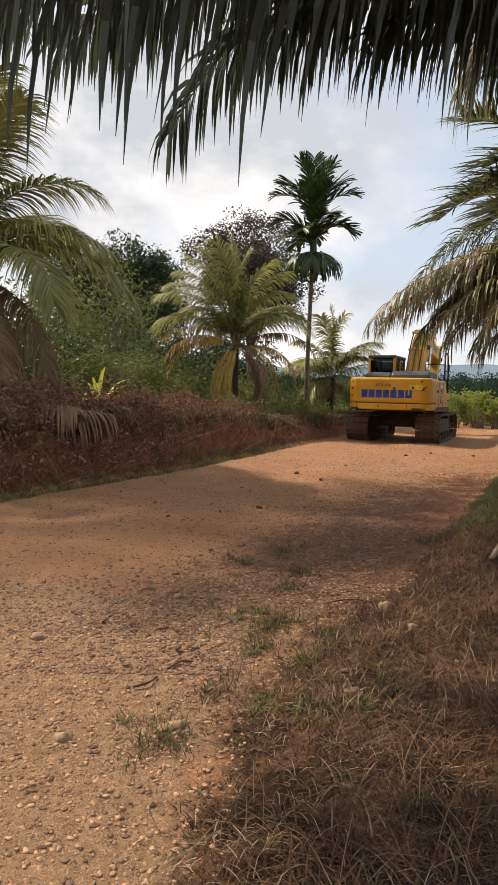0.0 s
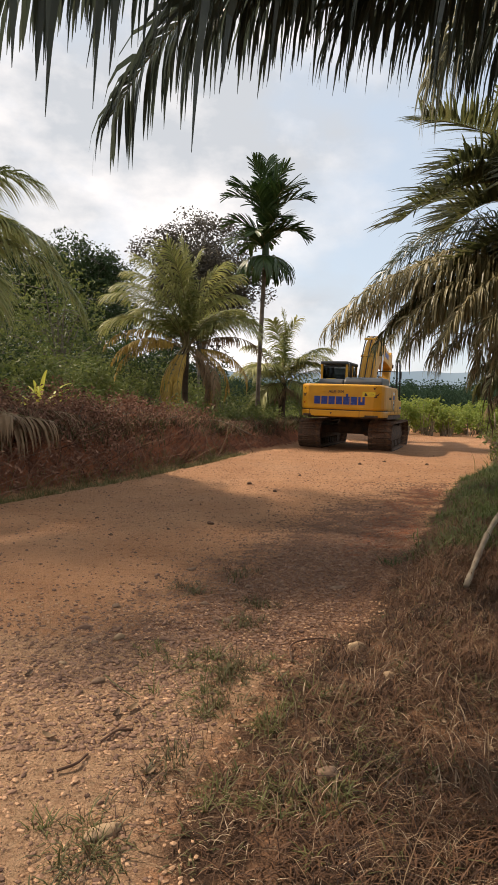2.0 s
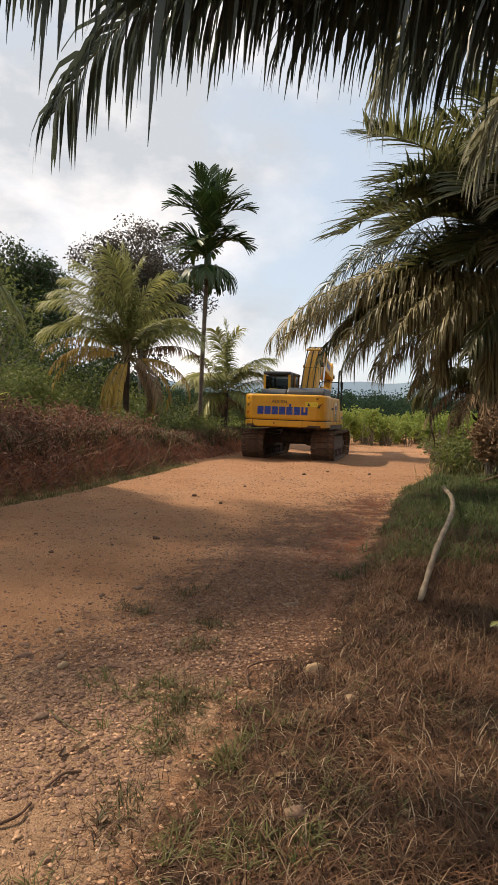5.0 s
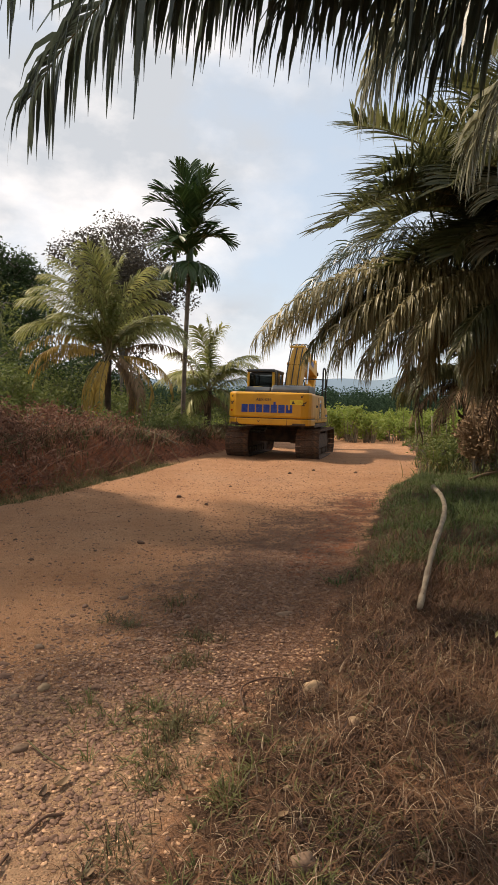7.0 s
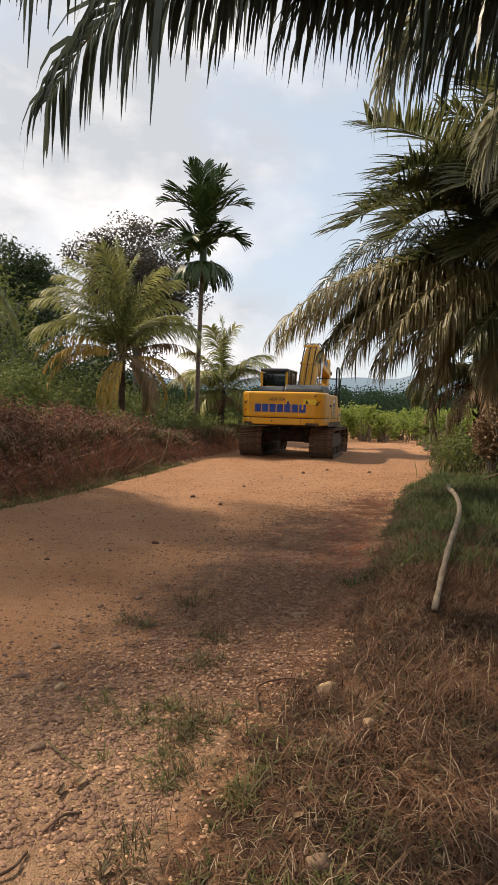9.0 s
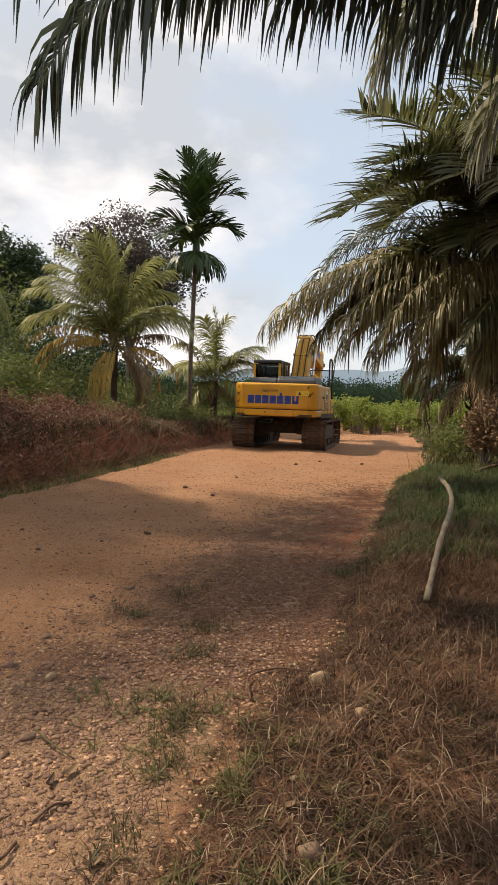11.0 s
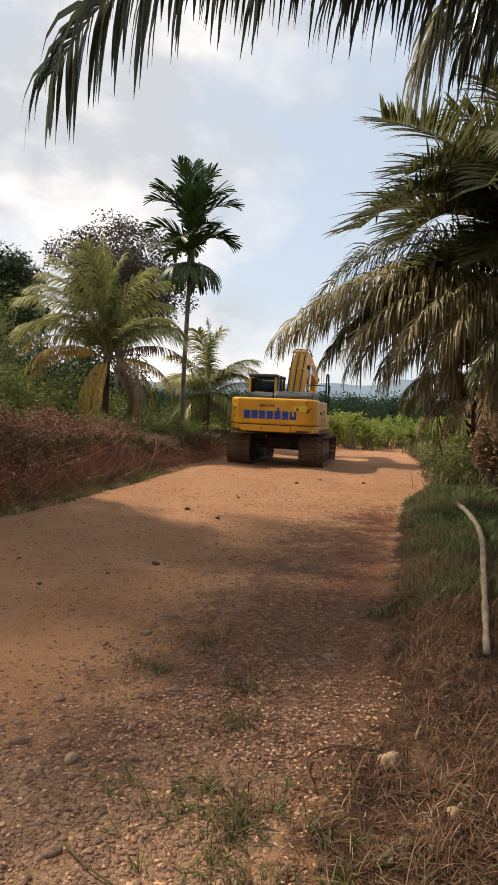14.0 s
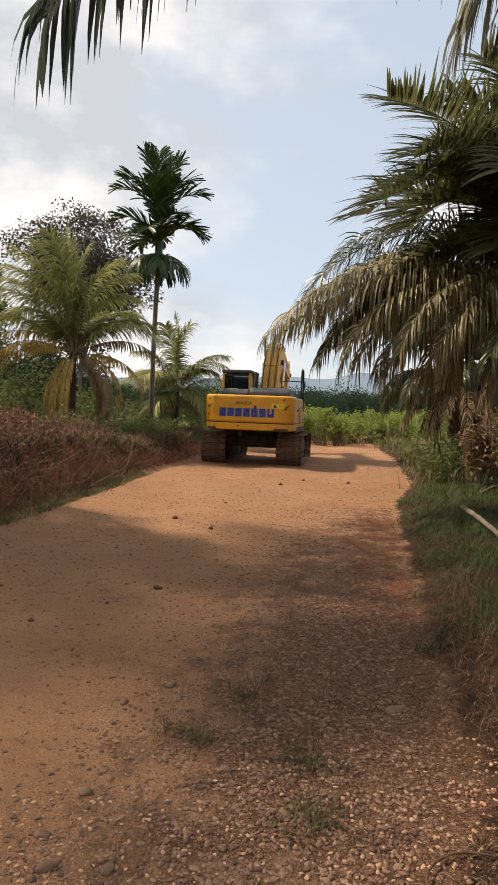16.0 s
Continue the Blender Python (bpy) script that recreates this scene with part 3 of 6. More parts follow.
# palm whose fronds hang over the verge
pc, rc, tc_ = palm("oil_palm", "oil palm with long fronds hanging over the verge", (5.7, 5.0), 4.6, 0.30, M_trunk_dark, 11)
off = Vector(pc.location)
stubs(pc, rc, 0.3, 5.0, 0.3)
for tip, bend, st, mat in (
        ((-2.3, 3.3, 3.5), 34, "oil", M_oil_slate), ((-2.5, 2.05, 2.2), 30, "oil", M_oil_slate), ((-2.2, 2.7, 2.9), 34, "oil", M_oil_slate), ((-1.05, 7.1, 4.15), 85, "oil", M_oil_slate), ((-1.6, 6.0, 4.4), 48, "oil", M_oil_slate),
        ((-0.2, 6.0, 4.35), 45, "oil", M_oil_slate), ((2.3, 7.8, 4.75), 120, "oil", M_oil_pale_lit), ((3.4, 7.8, 4.3), 110, "oil", M_oil_pale_lit),
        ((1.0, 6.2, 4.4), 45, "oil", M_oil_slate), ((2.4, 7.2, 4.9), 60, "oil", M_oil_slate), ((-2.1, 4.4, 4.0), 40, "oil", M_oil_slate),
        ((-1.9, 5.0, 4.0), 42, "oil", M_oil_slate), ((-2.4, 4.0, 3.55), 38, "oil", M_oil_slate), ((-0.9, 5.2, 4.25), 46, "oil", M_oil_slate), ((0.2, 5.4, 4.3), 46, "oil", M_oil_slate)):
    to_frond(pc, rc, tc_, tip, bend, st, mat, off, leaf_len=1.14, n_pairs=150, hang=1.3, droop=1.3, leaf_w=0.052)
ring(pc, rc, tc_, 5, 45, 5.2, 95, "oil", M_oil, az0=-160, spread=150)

# big oil palm beyond the verge
pa, ra, ta = palm("oil_palm", "large oil palm with arching green and drooping old fronds", (7.7, 12.7), 4.1, 0.34, M_trunk_dark, 12)
off = Vector(pa.location)
stubs(pa, ra, 0.2, 3.9, 0.34)
for tip, bend in (
        ((2.75, 10.1, 4.1), 72), ((3.0, 10.9, 5.7), 52), ((3.3, 10.5, 4.9), 70), ((3.7, 12.2, 4.6), 76),
        ((4.3, 9.9, 6.5), 58), ((4.2, 9.6, 4.6), 85), ((5.2, 9.0, 5.4), 80), ((5.0, 11.6, 7.0), 45), ((4.4, 11.8, 5.6), 62), ((5.3, 9.3, 6.6), 60),
        ((4.9, 12.6, 6.1), 58), ((5.6, 13.4, 6.6), 48), ((6.4, 8.6, 4.6), 88), ((6.6, 8.9, 6.0), 70), ((4.6, 10.4, 3.9), 88), ((5.6, 9.6, 3.7), 92),
        ((3.2, 10.5, 4.6), 66), ((3.6, 11.0, 4.2), 78), ((4.0, 11.2, 5.0), 70), ((3.9, 13.0, 5.2), 68), ((4.7, 13.2, 5.6), 60), ((4.9, 11.4, 4.3), 82), ((5.0, 13.0, 4.2), 82), ((4.2, 12.4, 3.9), 80)):
    to_frond(pa, ra, ta, tip, bend, "oil", M_oil, off, n_pairs=140, leaf_w=0.040, hang=0.16, spiky=0.28)
for tip, bend in (((3.0, 13.6, 3.7), 84), ((3.5, 13.9, 4.3), 90), ((3.3, 14.2, 3.5), 84)):
    to_frond(pa, ra, ta, tip, bend, "oil", M_oil_slate, off, n_pairs=120, leaf_w=0.028, hang=0.8)
# pale fronds set in front to lighten the crown's dark middle
for tip, bend in (((5.4, 9.0, 4.9), 80), ((6.0, 9.4, 6.3), 62), ((6.2, 8.8, 3.9), 92), ((5.0, 10.0, 5.9), 66), ((4.6, 10.0, 4.5), 82), ((5.0, 10.6, 4.0), 86), ((4.4, 9.7, 5.2), 76), ((5.2, 10.8, 5.0), 76)):
    to_frond(pa, ra, ta, tip, bend, "oil", M_oil_pale_lit, off, n_pairs=120, leaf_w=0.034, hang=0.3, spiky=0.1)
for i, (tip, bend) in enumerate((
        ((1.95, 12.6, 2.75), 66), ((2.2, 12.2, 2.8), 66), ((2.3, 13.0, 2.75), 70), ((2.9, 12.8, 2.5), 70), ((3.1, 12.0, 2.7), 70), ((3.4, 12.5, 2.5), 74),
        ((3.8, 11.8, 2.6), 76), ((4.0, 12.9, 2.4), 78), ((4.4, 11.4, 2.6), 80), ((4.9, 12.2, 2.4), 84), ((5.0, 11.0, 2.6), 84), ((5.6, 11.6, 2.4), 90),
        ((5.9, 10.6, 2.5), 90), ((6.4, 11.2, 2.3), 96), ((6.6, 10.2, 2.5), 96), ((5.4, 13.2, 2.4), 88), ((7.2, 10.4, 2.4), 98), ((3.3, 13.5, 2.8), 78),
        ((2.7, 12.5, 2.95), 64), ((3.2, 12.9, 3.0), 66), ((3.6, 12.2, 3.0), 68), ((4.2, 12.4, 3.0), 70), ((4.6, 11.8, 3.0), 72), ((5.2, 11.6, 3.0), 74),
        ((3.5, 13.2, 2.4), 80), ((4.3, 13.4, 2.3), 84), ((4.8, 12.8, 2.2), 88), ((5.2, 12.4, 2.2), 90), ((5.9, 12.2, 2.1), 94), ((6.2, 12.8, 2.1), 96))):
    lift = Vector((0, 0, (-0.55, -0.1, 0.25, -0.3, 0.1)[i % 5]))
    to_frond(pa, ra, ta + lift, tip, bend + (14, -8, 4)[i % 3], "oil_low", M_oil if i % 7 == 3 else M_oil_low, off, leaf_len=0.72 + 0.06 * (i % 3), leaf_w=0.031, n_pairs=165, hang=1.15, spiky=-0.1)
to_frond(pa, ra, ta, (5.15, 12.9, 1.25), 95, "dead", M_brown, off, "dark dead hanging frond")
for tip, mat in (((6.7, 11.6, 1.4), M_brown), ((7.0, 11.0, 1.9), M_brown), ((6.5, 12.4, 1.0), M_brown), ((7.6, 11.3, 0.9), M_dead), ((8.2, 11.2, 1.3), M_dead), ((6.6, 13.3, 1.3), M_dead)):
    to_frond(pa, ra, ta, tip, 92, "dead", mat, off, "dead hanging frond", n_pairs=70)
ring(pa, ra, ta, 4, 55, 5.0, 100, "oil", M_oil, az0=-50, spread=170)
ring(pa, ra, ta, 4, 78, 4.6, 60, "oil", M_oil)

# oil palm further along the track
pb, rb, tb = palm("oil_palm", "squat oil palm with shaggy dark trunk beside the track", (9.9, 19.5), 2.7, 0.36, M_trunk_dark, 13)
off = Vector(pb.location)
stubs(pb, rb, 0.1, 2.6, 0.36)
ring(pb, rb, tb, 9, 24, 3.0, 95, "oil_low", M_oil)
ring(pb, rb, tb, 10, 55, 4.2, 105, "oil", M_oil)
ring(pb, rb, tb, 14, -15, 2.3, 60, "dead", M_brown, label="dark dead hanging frond")
ring(pb, rb, tb, 10, -5, 2.7, 75, "dead", M_dead, az0=-170, spread=170, label="dry brown hanging frond")

# coconut palm at the near bank
pl, rl, tl = palm("coconut_palm", "coconut palm with arching fronds on the bank", (-6.1, 13.6), 3.9, 0.17, M_trunk, 14)
off = Vector(pl.location)
for tip, bend in (((-3.3, 13.3, 5.35), 85), ((-3.0, 13.4, 4.2), 85), ((-2.5, 13.6, 3.2), 90), ((-4.3, 12.2, 6.6), 50), ((-4.9, 13.0, 7.4), 40), ((-3.7, 12.2, 3.0), 105)):
    to_frond(pl, rl, tl, tip, bend, "coco", M_coco, off)
ring(pl, rl, tl, 8, 50, 3.7, 100, "coco", M_coco, az0=40, spread=270)
ring(pl, rl, tl, 5, 78, 3.4, 50, "coco", M_coco)
to_frond(pl, rl, tl, (-4.2, 13.0, 1.0), 110, "coco_low", M_dead, off, "withered pale hanging frond")
to_frond(pl, rl, tl, (-4.7, 12.4, 0.9), 100, "coco_low", M_dead, off, "withered pale hanging frond")
# its unseen taller neighbour up the bank, added so its crown shades the track
pn, rn, tn = palm("coconut_palm", "unseen tall coconut palm added to shade the track", (-10.2, 13.0), 9.4, 0.18, M_trunk, 24)
ring(pn, rn, tn, 12, 15, 5.6, 52, "coco", M_coco, n_pairs=86, leaf_w=0.031)
ring(pn, rn, tn, 3, 40, 4.8, 75, "coco", M_coco, leaf_w=0.036)
# second unseen palm, added with its crown set high to widen the shade
pm, rm, tm = palm("coconut_palm", "unseen very tall coconut palm added to shade the track", (-6.7, 13.6), 11.4, 0.17, M_trunk, 25)
ring(pm, rm, tm, 9, 22, 4.6, 50, "coco", M_coco, n_pairs=58, leaf_w=0.031)
ring(pm, rm, tm, 3, 45, 4.4, 75, "coco", M_coco, leaf_w=0.031)

# coconut palm with yellowed skirt
p1, r1, t1 = palm("coconut_palm", "coconut palm with yellowing lower fronds above the cut bank", (-0.95, 25.2), 3.3, 0.11, M_trunk_dark, 15)
off = Vector(p1.location)
for tip, bend in (((-1.2, 25.0, 7.1), 15), ((-0.6, 25.2, 6.6), 30), ((-2.2, 25.0, 6.7), 45), ((-3.0, 25.2, 5.9), 75), ((-3.7, 24.6, 5.0), 85), ((0.4, 25.0, 6.3), 60), ((1.0, 25.2, 5.2), 85), ((-3.9, 25.4, 4.0), 100), ((1.6, 24.6, 3.9), 95), ((-1.7, 24.6, 6.9), 35), ((-2.7, 24.9, 6.4), 60), ((0.8, 24.9, 5.9), 72), ((-3.3, 24.6, 5.4), 80)):
    to_frond(p1, r1, t1, tip, bend, "coco", M_coco, off, leaf_len=1.25, n_pairs=90)
ring(p1, r1, t1, 6, 55, 3.2, 90, "coco", M_coco, az0=10, spread=160)
for tip, bend, mat in (((-3.9, 25.0, 3.2), 95, M_coco_old), ((-3.5, 24.6, 2.7), 100, M_coco_old), ((0.1, 24.2, 1.3), 108, M_dead), ((-3.2, 24.3, 2.9), 100, M_coco_old), ((-0.2, 24.6, 1.4), 105, M_dead), ((0.5, 24.8, 1.6), 110, M_coco_old), ((2.0, 25.0, 2.9), 105, M_dead), ((-3.4, 24.7, 2.1), 105, M_coco_old), ((1.3, 24.9, 1.9), 108, M_coco_old)):
    to_frond(p1, r1, t1, tip, bend, "coco_low", mat, off, "yellowed hanging frond", leaf_len=0.56, n_pairs=70, sparse=0.2, hang=1.1)
for tip in ((-1.45, 24.5, 0.9), (-1.15, 24.4, 0.95), (-1.6, 24.7, 1.2), (-1.3, 24.6, 1.3), (-0.25, 24.9, 0.9), (-0.05, 25.1, 1.2)):
    to_frond(p1, r1, t1, tip, 80, "coco_low", M_coco_old, off, "yellowed hanging frond", leaf_len=0.42, n_pairs=60, sparse=0.1, hang=1.4)

# small coconut palm by the track
p2, r2, t2 = palm("coconut_palm", "small coconut palm standing beside the track", (3.2, 30.8), 2.3, 0.15, M_trunk_dark, 16)
off = Vector(p2.location)
for tip, bend in (((3.1, 30.8, 5.4), 20), ((2.6, 30.5, 5.0), 40), ((3.7, 30.6, 5.1), 45), ((5.2, 30.6, 3.9), 75), ((4.7, 30.4, 3.2), 90), ((1.6, 30.6, 3.9), 85), ((1.9, 30.2, 2.6), 95), ((4.3, 30.0, 1.6), 95), ((2.2, 30.0, 1.4), 95)):
    to_frond(p2, r2, t2, tip, bend, "coco", M_coco, off, n_pairs=92)
ring(p2, r2, t2, 6, 50, 2.6, 90, "coco", M_coco, n_pairs=64)
ring(p2, r2, t2, 6, -20, 1.3, 30, "dead", M_dead, n_pairs=26)

# tall areca palm
pr, rr, tr_ = palm("areca_palm", "tall slender areca palm with dark feathery crown", (1.9, 28.0), 7.15, 0.085, M_trunk, 17, lean=(0.12, 0))
tube_part("crownshaft", [tr_ + Vector((0, 0, z)) for z in (-0.3, 0.2, 0.9, 1.8)], [0.09, 0.15, 0.13, 0.06], M_areca, pr, "green crownshaft")
for az, el, ln, bd, up in (
        (175, 55, 1.9, 95, 0.7), (5, 52, 1.9, 100, 0.6), (-25, 40, 1.7, 105, 0.8), (205, 48, 1.7, 110, 0.3), (-70, 60, 1.7, 95, 0.7), (-115, 55, 1.6, 110, 0.4), (80, 55, 1.8, 100, 0.5), (120, 50, 1.7, 105, 0.4),
        (180, 66, 2.1, 88, 1.35), (160, 72, 2.1, 75, 1.6), (0, 66, 2.2, 84, 1.3), (25, 74, 2.2, 70, 1.6), (-60, 72, 2.0, 75, 1.2), (-120, 70, 2.0, 75, 1.2), (70, 78, 2.2, 55, 1.7), (95, 88, 2.3, 20, 1.8), (200, 84, 2.2, 35, 1.7), (-20, 84, 2.1, 45, 1.7)):
    add_frond(pr, rr, tr_ + Vector((0, 0, up)), az, el, ln, bd, "areca", M_areca, leaf_len=0.85, leaf_w=0.066, n_pairs=30)
for az in (-150, -100, -60, -20, 20, 70, 120, 170):
    add_frond(pr, rr, tr_ + Vector((0, 0, 0.1)), az, 5, 1.25, 95, "areca", M_areca, n_pairs=14, hang=0.9, leaf_w=0.07)


# ---- broadleaf trees and shrubs ----
def leaf_cloud(rng, centres, per, size, spread, aspect=0.45, hang=0.3):
    """Many small folded leaves round the given twig ends."""
    v, f = [], []
    for c, r in centres:
        for _ in range(per):
            d = Vector((rng.gauss(0, 1), rng.gauss(0, 1), rng.gauss(0, 1)))
            o = Vector(c) + d.normalized() * (r * rng.random() ** 0.45) * spread
            a = Vector((rng.gauss(0, 1), rng.gauss(0, 1), rng.gauss(-hang, 0.7))).normalized()
            w = a.cross(Vector((rng.gauss(0, 1), rng.gauss(0, 1), rng.gauss(0, 1)))).normalized()
            s = size * rng.uniform(0.6, 1.25)
            n = a.cross(w) * (s * 0.12)
            b = len(v)
            v += [o, o + a * s * 0.45 + w * s * aspect * 0.5 + n, o + a * s, o + a * s * 0.45 - w * s * aspect * 0.5 + n]
            f += [(b, b + 1, b + 2), (b, b + 2, b + 3)]
    return v, f


def broad_tree(name, label, at, top_z, radius, leaf_mat, seed, per=26, leaf=0.22, limbs=9, fork=0.45, spread=1.0, girth=0.015, category="tree"):
    rng = random.Random(seed)
    z0 = height(*at) if at[1] < 120 else -0.5
    t = thing(name, label, category, pose(at[0], at[1], z0))
    H = top_z - z0
    trunk = [Vector((rng.uniform(-0.1, 0.1) * i / 4, rng.uniform(-0.1, 0.1) * i / 4, -0.2 + H * fork * i / 4)) for i in range(5)]
    r0 = max(0.05, H * girth)
    v, f = tube(trunk, [r0 * (1.2 - 0.1 * i) for i in range(5)], 8)
    part("trunk", mesh_data("trunk", v, f, M_bark, smooth=True), None, t)
    ends = []
    for i in range(limbs):
        bv, bf = [], []
        a = 2 * math.pi * (i + rng.uniform(-0.3, 0.3)) / limbs
        h0 = H * rng.uniform(fork * 0.55, fork)
        start = Vector((0, 0, h0))
        up = rng.random()
        end = Vector((math.cos(a) * radius * (1 - 0.55 * up ** 2) * rng.uniform(0.6, 1.0), math.sin(a) * radius * (1 - 0.55 * up ** 2) * rng.uniform(0.6, 1.0), h0 + (H * 0.95 - h0) * (0.25 + 0.75 * up)))
        mid = start.lerp(end, 0.5) + Vector((0, 0, rng.uniform(0, 0.1) * H))
        run = bent([start, mid, end], 4)
        tube(run, [r0 * 0.6 * (1 - 0.85 * k / (len(run) - 1)) for k in range(len(run))], 5, bv, bf)
        ends.append((end, radius * 0.34))
        for _ in range(7):
            k = rng.randrange(3, len(run))
            tip = run[k] + Vector((rng.gauss(0, 1), rng.gauss(0, 1), rng.gauss(0.3, 0.6))) * radius * 0.27
            if tip.z > H:
                tip.z = H
            tube([run[k], tip], [r0 * 0.16, r0 * 0.05], 4, bv, bf)
            ends.append((tip, radius * 0.26))
        part("limb", mesh_data("limb", bv, bf, M_bark), None, t)
    v, f = leaf_cloud(rng, ends, per, leaf, spread)
    part("crown", mesh_data("crown", v, f, leaf_mat), None, t)
    return t


def shrub(name, label, at, h, r, mat, seed, leaf=0.12, per=34, stems=9, category="shrub", stem_mat=None, thick=1.0, group=""):
    rng = random.Random(seed)
    z0 = height(*at)
    t = thing(name, label, category, pose(at[0], at[1], z0), group)
    bv, bf, ends = [], [], []
    for i in range(stems):
        a, u = rng.uniform(0, 6.28), rng.random() ** 0.6
        end = Vector((math.cos(a) * r * u, math.sin(a) * r * u, h * (1 - 0.45 * u * u) * rng.uniform(0.7, 1.05)))
        mid = end * 0.5 + Vector((0, 0, 0.12 * h))
        tube([(end.x * 0.2, end.y * 0.2, -0.05), mid, end], [0.018 * thick, 0.012 * thick, 0.005 * thick], 4, bv, bf)
        ends += [(end, r * 0.42)] + ([(mid, r * 0.45)] if stem_mat is None else [(end - Vector((0, 0, 0.3 * h * rng.random())), r * 0.4)])
    tagged(part("stem_tangle", mesh_data("stem_tangle", bv, bf, stem_mat or M_bark), None, t), kind="stuff")
    v, f = leaf_cloud(rng, ends, per, leaf, 1.0)
    part("foliage", mesh_data("foliage", v, f, mat), None, t)
    return t


broad_tree("tree", "tall sparse tree with dusky purplish leaves", (-0.7, 37.5), 11.6, 3.1, M_leaf_purple, 31, per=150, leaf=0.19, spread=0.8, limbs=26, girth=0.007)
broad_tree("tree", "dark green broad-crowned tree behind the palms", (-8.4, 48.0), 11.3, 3.2, M_leaf_dark, 32, per=150, leaf=0.27, limbs=16)
broad_tree("tree", "dark green broad-crowned tree behind the palms", (-12.5, 46.0), 12.0, 3.8, M_leaf_dark, 33, per=150, leaf=0.27, limbs=16)
broad_tree("tree", "green tree with layered leafy limbs on the bank", (-6.8, 31.0), 7.0, 2.8, M_leaf_mid, 34, per=34, leaf=0.2, limbs=12, fork=0.4)
broad_tree("tree", "green leafy tree filling the bank's back", (-8.6, 24.5), 5.2, 2.8, M_leaf_mid, 35, per=40, leaf=0.2, limbs=12, fork=0.35)
broad_tree("tree", "dark leafy tree filling the bank's back", (-5.2, 35.0), 4.6, 2.6, M_leaf_dark, 36, per=40, leaf=0.22, limbs=10, fork=0.35)
for i, (x, y, h_) in enumerate(((-4.4, 40.0, 4.6), (-7.6, 38.5, 4.8), (-1.6, 42.0, 4.4), (-10.6, 36.0, 5.2))):
    broad_tree("tree", "low dense dark tree behind the palms", (x, y), h_, 2.6, M_leaf_dark, 180 + i, per=90, leaf=0.24, limbs=12, fork=0.3)
for i, (x, y, h, r, mat, lab) in enumerate((
        (-5.0, 21.5, 2.2, 1.4, M_leaf_mid, "green leafy shrub on the bank"), (-3.8, 27.5, 1.9, 1.4, M_leaf_mid, "green leafy shrub on the bank"),
        (-1.8, 30.0, 1.7, 1.5, M_leaf_mid, "green leafy shrub on the bank"), (0.6, 32.5, 1.6, 1.6, M_leaf_mid, "green leafy shrub on the bank"),
        (1.6, 26.4, 0.7, 0.8, M_leaf_mid, "low green weeds at the bank's edge"), (0.2, 23.6, 0.6, 0.9, M_leaf_mid, "low green weeds at the bank's edge"),
        (5.2, 36.5, 1.9, 1.6, M_leaf_mid, "green roadside bush where the track bends"), (7.2, 38.5, 2.6, 1.9, M_leaf_mid, "green roadside bush where the track bends"),
        (9.4, 42.0, 1.8, 1.7, M_leaf_mid, "green roadside bush where the track bends"), (3.0, 34.0, 2.2, 1.5, M_leaf_mid, "green roadside bush where the track bends"),
        (7.4, 16.9, 0.85, 0.8, M_leaf_mid, "leafy green weeds on the verge"), (8.3, 17.8, 1.0, 0.9, M_leaf_mid, "leafy green weeds on the verge"),
        (8.4, 15.6, 0.75, 0.7, M_leaf_mid, "leafy green weeds on the verge"), (-7.2, 18.0, 2.6, 1.7, M_leaf_dark, "dark shrub on the bank"),
        (-9.5, 15.5, 3.0, 2.0, M_leaf_dark, "dark shrub on the bank"),
        (-7.4, 21.8, 3.2, 1.9, M_leaf_dark, "tall dark shrub behind the bank"), (-6.2, 25.6, 3.1, 1.9, M_leaf_mid, "tall green shrub behind the bank"), (-5.4, 29.0, 2.9, 2.0, M_leaf_mid, "tall green shrub behind the bank"),
        (-4.2, 24.0, 2.0, 1.5, M_leaf_mid, "tall green shrub behind the bank"), (-10.0, 20.0, 3.6, 2.2, M_leaf_dark, "tall dark shrub behind the bank"), (-3.2, 33.0, 2.7, 1.9, M_leaf_mid, "tall green shrub behind the bank"),
        (-0.6, 36.0, 2.3, 1.8, M_leaf_mid, "tall green shrub behind the bank"))):
    shrub("shrub", lab, (x, y), h, r, mat, 60 + i, leaf=0.13 if h < 1.2 else 0.17, per=70 if h > 1.8 else 34, stems=14 if h > 1.8 else 9)

for i, (x, y, h) in enumerate(((-3.9, 11.6, 0.75), (-3.3, 13.2, 0.8), (-2.7, 14.6, 0.7), (-2.2, 16.0, 0.65), (-1.4, 17.6, 0.6), (-4.2, 14.0, 0.9), (-3.3, 15.8, 0.8), (-2.0, 18.6, 0.7), (-0.6, 19.6, 0.5), (-5.0, 12.6, 0.9))):
    shrub("dry_bush", "dead brown bush tangled on the cut bank", (x, y), h, 0.75, M_brush, 140 + i, leaf=0.09, per=40, stems=12)
for i, (x, y, h) in enumerate(((-4.8, 16.5, 0.9), (-3.0, 19.5, 0.8), (-1.2, 21.8, 0.7), (0.9, 24.4, 0.5), (2.2, 27.4, 0.6))):
    shrub("shrub", "low green bush growing on the bank", (x, y), h, 0.8, M_leaf_mid, 160 + i, leaf=0.11, per=34)


